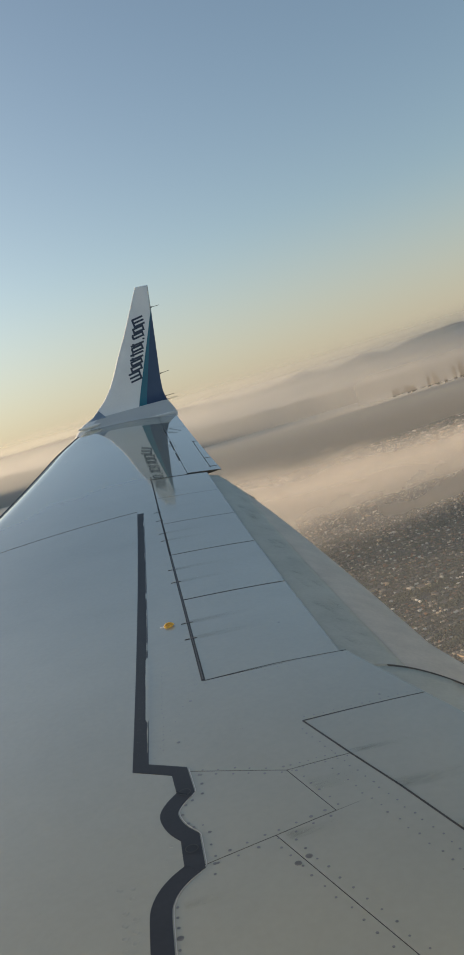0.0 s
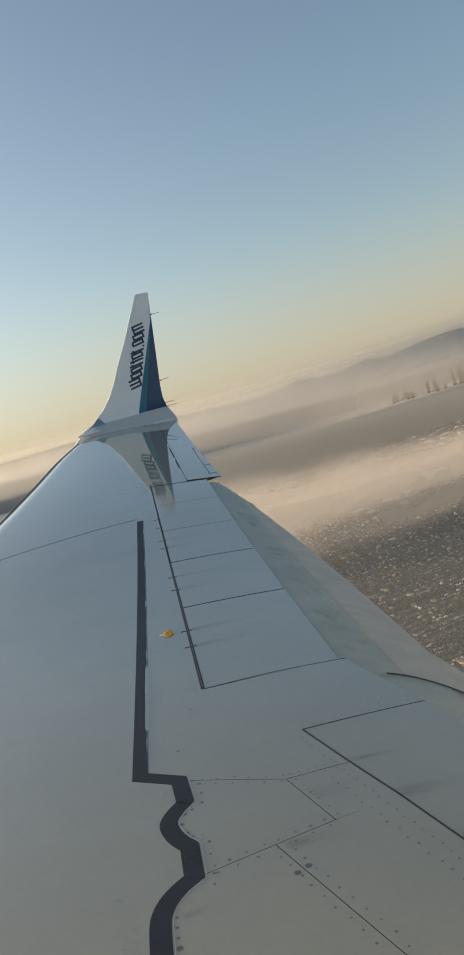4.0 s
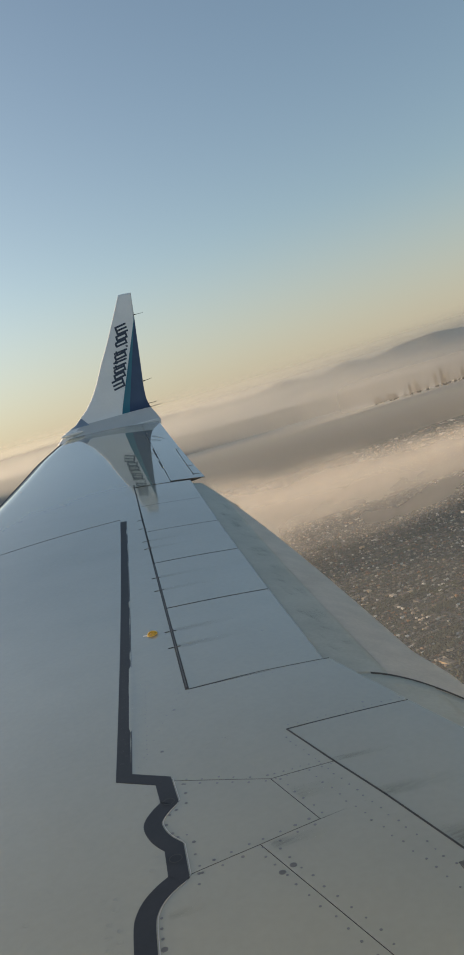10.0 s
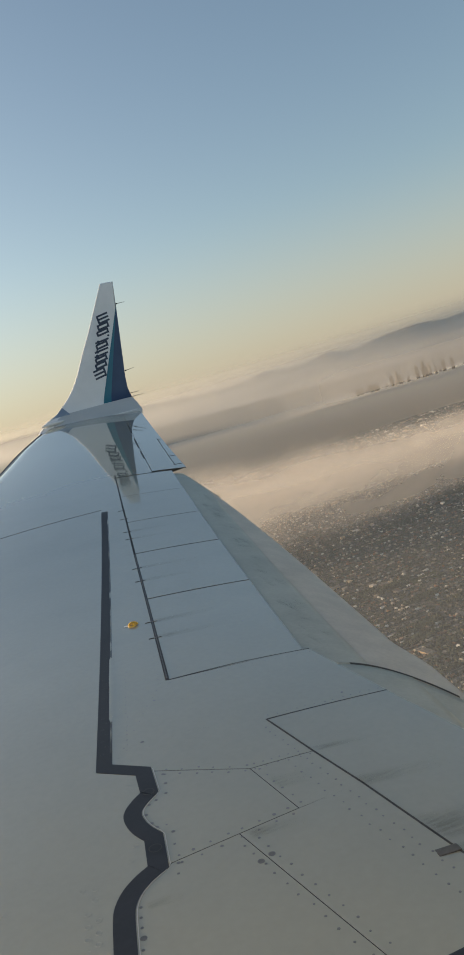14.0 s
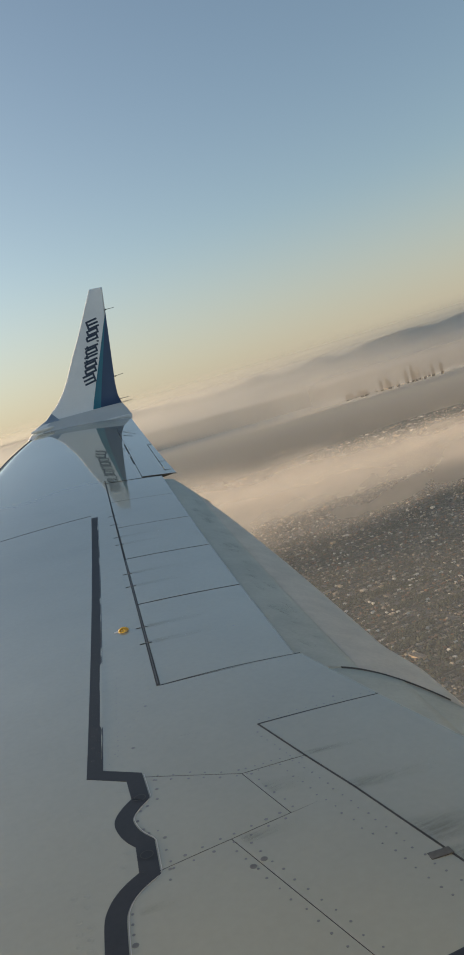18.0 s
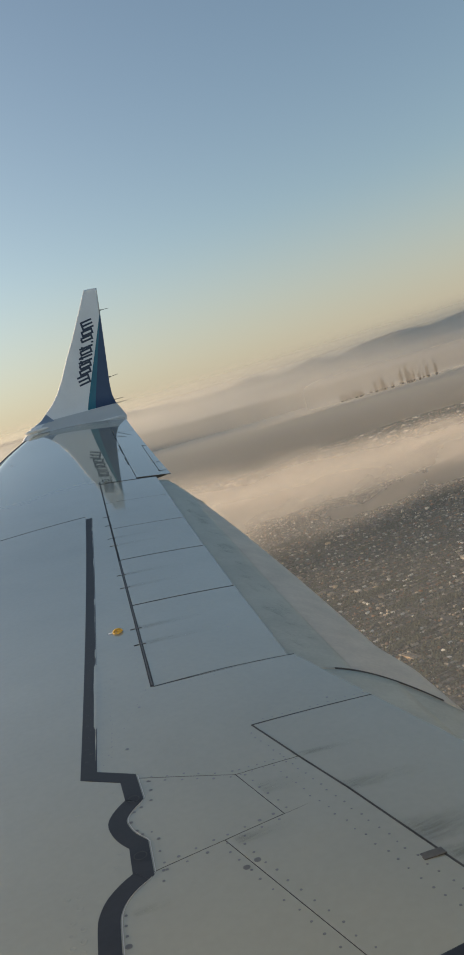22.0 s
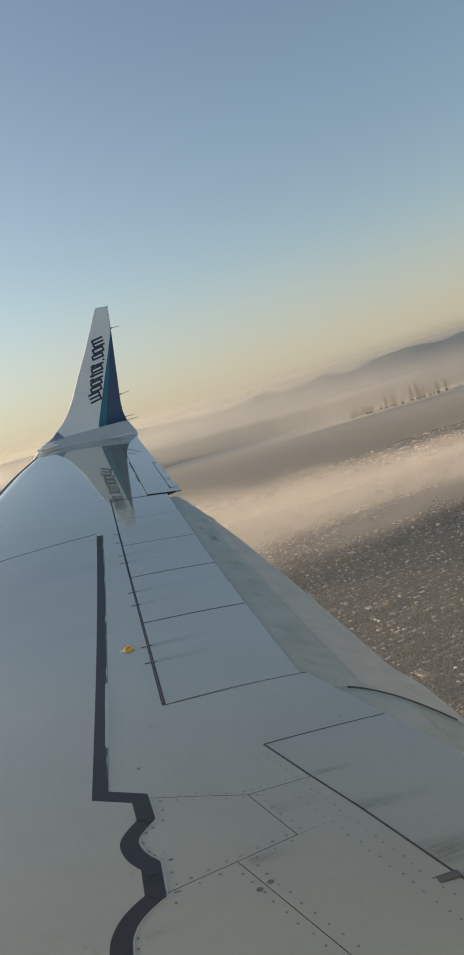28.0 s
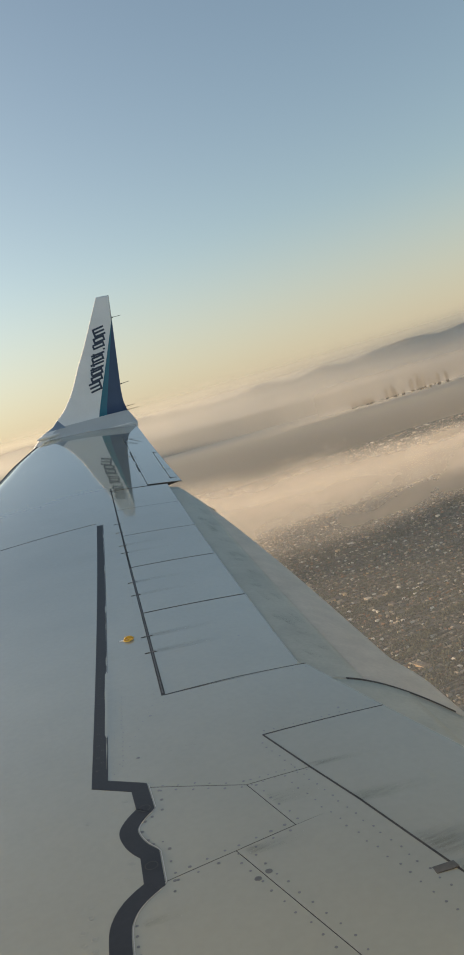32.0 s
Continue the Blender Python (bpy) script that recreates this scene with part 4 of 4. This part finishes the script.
# trees between the houses, low clumps of uneven outline
def clumps(name, count, lo, hi, near, far, size):
    az = np.radians(nr.uniform(lo, hi, count))
    d = np.sqrt(nr.uniform(near ** 2, far ** 2, count))
    x, y = d * np.sin(az), d * np.cos(az)
    shape = np.array([(1, 0, 0.5), (0.3, 0.95, 0.45), (-0.8, 0.6, 0.55), (-0.8, -0.6, 0.4), (0.3, -0.95, 0.5), (0.1, 0.1, 1.15), (0, 0, 0.0)])
    r = size * nr.uniform(0.5, 1.3, count)
    pts = shape[None] * r[:, None, None] * nr.uniform(0.7, 1.3, (count, 7, 1))
    pts[..., 2] *= nr.uniform(0.8, 1.6, (count, 1))
    pts = pts + np.stack([x, y, np.zeros(count)], -1)[:, None]
    base = [(i, (i + 1) % 5, 5) for i in range(5)] + [((i + 1) % 5, i, 6) for i in range(5)]
    fs = [tuple(q + 7 * i for q in f) for i in range(count) for f in base]
    return joined(name, pts.reshape(-1, 3).tolist(), fs, LEAVES, "dark green street and garden trees", "trees")


clumps("garden_trees", 30000, 12, 52, 95, 420, 0.42)
clumps("garden_trees", 30000, 12, 50, 420, 1100, 0.8)
clumps("garden_trees", 26000, 10, 48, 1000, 3300, 1.9)

# dense groves among the houses
gr = np.random.RandomState(17)
for i in range(26):
    d = 190 * 3.2 ** gr.rand()
    x, y = place(gr.uniform(26, 42), d)
    k, wide = 150, gr.uniform(3.5, 9.0)
    ang, far = gr.uniform(0, math.tau, k), wide * np.sqrt(gr.rand(k))
    shape = np.array([(1, 0, 0.5), (0.3, 0.95, 0.45), (-0.8, 0.6, 0.55), (-0.8, -0.6, 0.4), (0.3, -0.95, 0.5), (0.1, 0.1, 1.15), (0, 0, 0.0)])
    pts = shape[None] * gr.uniform(0.3, 0.75, (k, 1, 1)) * gr.uniform(0.7, 1.3, (k, 7, 1))
    pts[..., 2] *= 1.5
    pts = pts + np.stack([x + far * np.cos(ang) * 1.8, y + far * np.sin(ang) * 0.7, np.zeros(k)], -1)[:, None]
    base = [(j, (j + 1) % 5, 5) for j in range(5)] + [((j + 1) % 5, j, 6) for j in range(5)]
    joined("grove", pts.reshape(-1, 3).tolist(), [tuple(q + 7 * j for q in f) for j in range(k) for f in base], LEAVES, "dark grove of trees among the houses", "trees")

# parks and playing fields among the houses
def park(u, v, w, d):
    bm = bmesh.new()
    grid = [[bm.verts.new((*gridded(u + w * (i / 8 - 0.5) * (1 + 0.1 * noise.noise(Vector((i, j, u)))), v + d * (j / 6 - 0.5)), 0.06 + 0.03 * noise.noise(Vector((i * 0.6, j * 0.6, v))))) for j in range(7)] for i in range(9)]
    for i in range(8):
        for j in range(6):
            bm.faces.new((grid[i][j], grid[i + 1][j], grid[i + 1][j + 1], grid[i][j + 1]))
    tagged(part("park", bm, PARK, smooth="all"), "dry green park field among the houses", "park", "parks", "structure")


for u, v, w, d in ((232, 402, 40, 18), (300, 560, 60, 24), (470, 760, 90, 30), (150, 250, 14, 8), (620, 980, 110, 40)):
    park(u, v, w, d)

# warehouses
shed = tagged(new("warehouse"), "long flat-roofed warehouse with warm sunlit walls", "warehouse", "warehouses")
bm = bmesh.new()
box(bm, (-6, -2.2, 0), (6, 2.2, 1.5))
part("wall", bm, SHED_WALL, shed)
bm = bmesh.new()
box(bm, (-6.15, -2.35, 1.5), (6.15, 2.35, 1.72))
part("roof", bm, SHED_ROOF, shed)
for k in range(4):
    bm = bmesh.new()
    box(bm, (-4.6 + 2.7 * k, -0.8, 1.72), (-3.4 + 2.7 * k, 0.8, 2.0))
    part("rooftop_unit", bm, TOWER_PALE, shed)
    bm = bmesh.new()
    box(bm, (-4.9 + 2.7 * k, -2.26, 0.0), (-3.5 + 2.7 * k, -2.2, 0.8))
    part("loading_door", bm, DOCK, shed)
wr = random.Random(11)
spots = []
while len(spots) < 54:
    az, d = wr.uniform(20, 46), 190 * (8 ** wr.random())
    if all(abs(az - p[0]) * d > 700 or abs(d - p[1]) > 10 for p in spots):
        spots.append((az, d))
for i, (az, d) in enumerate(spots):
    m = Matrix.Translation((*place(az, d), 0)) @ pose(0, 0, 0, 0, 0, math.degrees(GRID_TURN) + wr.choice((0, 0, 90)))
    if i == 0:
        shed.matrix_basis = m
    else:
        copy_thing(shed, m).scale = (wr.uniform(0.25, 0.6),) * 3

# downtown towers
def tower(az, dist, w, h, kind):
    t = tagged(new("office_tower"), "hazy pale stone high-rise tower downtown" if kind == 2 else "hazy grey high-rise office tower downtown", "tower", "downtown towers")
    x, y = place(az, dist)
    t.location, t.rotation_euler = (x, y, 0), (0, 0, radians(12))
    stone = TOWER_PALE if kind == 2 else TOWER
    bm = bmesh.new()
    box(bm, (-w / 2, -w / 2, 0), (w / 2, w / 2, h * 0.86))
    part("shaft", bm, stone, t)
    bm = bmesh.new()
    k = 0.36 if kind else 0.46
    box(bm, (-w * k, -w * k, h * 0.86), (w * k, w * k, h * 0.95))
    part("upper_storeys", bm, stone, t)
    bm = bmesh.new()
    box(bm, (-w * k * 0.6, -w * k * 0.6, h * 0.95), (w * k * 0.6, w * k * 0.6, h))
    part("crown", bm, stone, t)
    for i in range(5):
        bm = bmesh.new()
        z = h * (0.08 + 0.16 * i)
        box(bm, (-w / 2 - 0.06, -w / 2 - 0.06, z), (w / 2 + 0.06, w / 2 + 0.06, z + h * 0.05))
        part("window_band", bm, TOWER_GLASS, t)


tr = random.Random(21)
for i in range(30):
    az = 33.6 + 6.6 * tr.random()
    near = 1 - abs(az - 38.0) / 4
    tower(az, 2500 + 220 * tr.random(), 4 + 3.5 * tr.random(), (14 + 16 * tr.random()) * (1 + 0.6 * max(0, near)), i % 3)
tower(38.6, 2620, 7, 64, 1)
tower(39.0, 2600, 7.5, 52, 2)
tower(38.15, 2590, 7, 52, 0)
tower(36.7, 2580, 7, 54, 2)
tower(36.3, 2560, 7, 42, 0)
tower(40.0, 2610, 7.5, 49, 1)
tower(40.6, 2600, 7, 46, 0)


# mountains: two ridges behind the city, crests given as degrees above the eye's level by bearing
def ridge(name, dist, depth, table, rough, seed, label):
    bm = bmesh.new()
    rows = []
    for i in range(661):
        az = -40 + 110 * i / 660
        lift = interp(az, table) + rough * noise.fractal(Vector((az * 0.8, seed, 0)), 0.9, 2.0, 5)
        peak = EYE_Z + dist * math.tan(radians(lift))
        col = []
        for k in range(15):
            f = k / 14
            x, y = place(az, dist + depth * (f - 0.5))
            hgt = peak * (1 - abs(2 * f - 1) ** 1.3)
            hgt *= 1 + 0.14 * noise.fractal(Vector((x * 0.006, y * 0.006, seed)), 0.9, 2.1, 5) * (1 - (1 - abs(2 * f - 1)) ** 2)
            col.append(bm.verts.new((x, y, hgt - 1)))
        rows.append(col)
    for a, b in zip(rows, rows[1:]):
        for k in range(14):
            bm.faces.new((a[k], a[k + 1], b[k + 1], b[k]))
    bmesh.ops.recalc_face_normals(bm, faces=bm.faces)
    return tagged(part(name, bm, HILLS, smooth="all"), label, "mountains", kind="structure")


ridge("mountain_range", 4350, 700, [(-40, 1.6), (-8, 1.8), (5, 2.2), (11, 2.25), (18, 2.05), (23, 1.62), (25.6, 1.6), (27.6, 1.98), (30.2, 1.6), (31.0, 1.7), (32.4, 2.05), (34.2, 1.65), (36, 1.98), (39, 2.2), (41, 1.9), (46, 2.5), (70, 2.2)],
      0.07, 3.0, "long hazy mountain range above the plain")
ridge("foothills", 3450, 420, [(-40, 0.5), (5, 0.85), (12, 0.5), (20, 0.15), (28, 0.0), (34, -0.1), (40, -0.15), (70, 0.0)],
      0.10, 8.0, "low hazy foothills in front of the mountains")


# imitated distance haze: a level sheet, more opaque farther out, and upright veils before towers and mountains
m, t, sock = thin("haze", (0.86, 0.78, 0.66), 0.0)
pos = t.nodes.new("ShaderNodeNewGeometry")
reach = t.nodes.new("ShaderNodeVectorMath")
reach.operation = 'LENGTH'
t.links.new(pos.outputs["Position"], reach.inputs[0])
distance_haze = ramp_z(t, reach.outputs["Value"], 0.0, 3000.0, 0.19, 0.60)
side = t.nodes.new("ShaderNodeSeparateXYZ")      # opacity raised on the sunward side to imitate brighter haze
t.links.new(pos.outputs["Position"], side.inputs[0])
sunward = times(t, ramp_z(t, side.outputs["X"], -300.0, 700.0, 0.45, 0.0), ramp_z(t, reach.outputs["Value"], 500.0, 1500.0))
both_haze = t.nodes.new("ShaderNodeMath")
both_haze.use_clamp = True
t.links.new(distance_haze, both_haze.inputs[0])
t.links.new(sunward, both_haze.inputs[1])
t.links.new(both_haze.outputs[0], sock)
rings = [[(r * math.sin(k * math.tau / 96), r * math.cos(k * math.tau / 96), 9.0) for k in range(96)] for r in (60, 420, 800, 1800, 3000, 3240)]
tagged(part("haze_sheet", loft(rings, caps=False), m, smooth="all"), "see-through warm sheet standing in for distance haze over the plain", "haze", kind="stuff")
def veil(cover, z0, z1, low, high, rings, ends=None, color=HAZE):
    m, t, sock = thin("haze", color, 0.5, True)
    pos = t.nodes.new("ShaderNodeNewGeometry")
    sep = t.nodes.new("ShaderNodeSeparateXYZ")
    t.links.new(pos.outputs["Position"], sep.inputs[0])
    whole = times(t, ramp_z(t, sep.outputs["Z"], z0, z1, 0.0, cover), ramp_z(t, sep.outputs["Z"], low, high, 1.0, 0.0))
    if ends:
        whole = times(t, whole, times(t, ramp_z(t, sep.outputs["X"], ends[0], ends[1]), ramp_z(t, sep.outputs["X"], ends[2], ends[3], 1.0, 0.0)))
    t.links.new(whole, sock)
    tagged(part("haze_veil", loft(rings, caps=False, closed=ends is None), m, smooth="all"), "faint warm sheet standing in for haze before the hills", "haze", kind="stuff")


for r, cover, z0, z1, top0, top1 in ((3215, 0.56, -25.0, 12.0, 1.0, 3.0), (3960, 0.62, -20.0, 40.0, 1.6, 3.6)):
    veil(cover, z0, z1, EYE_Z + math.tan(radians(top0)) * r, EYE_Z + math.tan(radians(top1)) * r,
         [[(r * math.sin(k * math.tau / 120), r * math.cos(k * math.tau / 120), z) for k in range(120)] for z in (0.5, EYE_Z + 0.9 * r)])
veil(0.38, 0.0, 24.0, 75.0, 160.0, [[(800 + 200 * k, 1900, z) for k in range(9)] for z in (0.5, 165)], (850, 1250, 2000, 2380), (0.37, 0.355, 0.33))


# low cloud bank: soft upright veils one behind the other
def cloud_veil(dist, z0, z1, seed, cover, lo, hi):
    m, t, sock = thin("cloud", (0.585, 0.55, 0.515), 0.62)
    n, link = t.nodes, t.links.new
    pos, stretch, wisps = n.new("ShaderNodeNewGeometry"), n.new("ShaderNodeVectorMath"), n.new("ShaderNodeTexNoise")
    wisps.noise_dimensions = '4D'
    wisps.inputs["W"].default_value = seed
    wisps.inputs["Scale"].default_value, wisps.inputs["Detail"].default_value = 0.016, 6
    wisps.inputs["Roughness"].default_value = 0.52
    stretch.operation = 'MULTIPLY'
    stretch.inputs[1].default_value = (1.0, 1.0, 2.4)
    link(pos.outputs["Position"], stretch.inputs[0])
    link(stretch.outputs[0], wisps.inputs["Vector"])
    att, ends = n.new("ShaderNodeAttribute"), n.new("ShaderNodeAttribute")
    att.attribute_name, ends.attribute_name = "cover", "ends"
    body = times(t, ramp_z(t, att.outputs["Fac"], 0.0, 0.34), ramp_z(t, att.outputs["Fac"], 0.58, 0.99, 1.0, 0.0))
    body = times(t, body, ends.outputs["Fac"])
    add = n.new("ShaderNodeMath")
    link(body, add.inputs[0])
    link(ramp_z(t, wisps.outputs[0], 0.25, 0.75, -0.34, 0.14), add.inputs[1])
    link(ramp_z(t, times(t, add.outputs[0], body), 0.0, 1.05, 0.0, cover), sock)
    bm = bmesh.new()
    layer, tail = bm.verts.layers.float.new("cover"), bm.verts.layers.float.new("ends")
    cols = []
    for i in range(91):
        x = lo + (hi - lo) * i / 90
        y = dist * (1 + 0.02 * noise.noise(Vector((x * 0.01, seed, 0))))
        top = z1 - 0.10 * (x - 0.6 * dist)
        rise = 8.0 * noise.fractal(Vector((x * 0.009, seed, 3)), 0.9, 2.0, 5)
        edge = min(1.0, (x - lo) / 70.0, (hi - x) / 70.0)
        col = []
        for k in range(9):
            v = bm.verts.new((x, y, z0 + (top + rise - z0) * k / 8))
            v[layer], v[tail] = k / 8, edge * edge * (3 - 2 * edge)
            col.append(v)
        cols.append(col)
    for a, b in zip(cols, cols[1:]):
        for k in range(8):
            bm.faces.new((a[k], a[k + 1], b[k + 1], b[k]))
    return tagged(part("low_cloud", bm, m, smooth="all"), "soft peach-grey bank of low cloud over the city", "cloud", "low clouds", "stuff")


for args in ((330, -6, 60, 1.0, 0.42, 30, 420), (410, -6, 56, 4.0, 0.50, 20, 500), (520, 0, 48, 7.0, 0.38, 0, 620)):
    cloud_veil(*args)
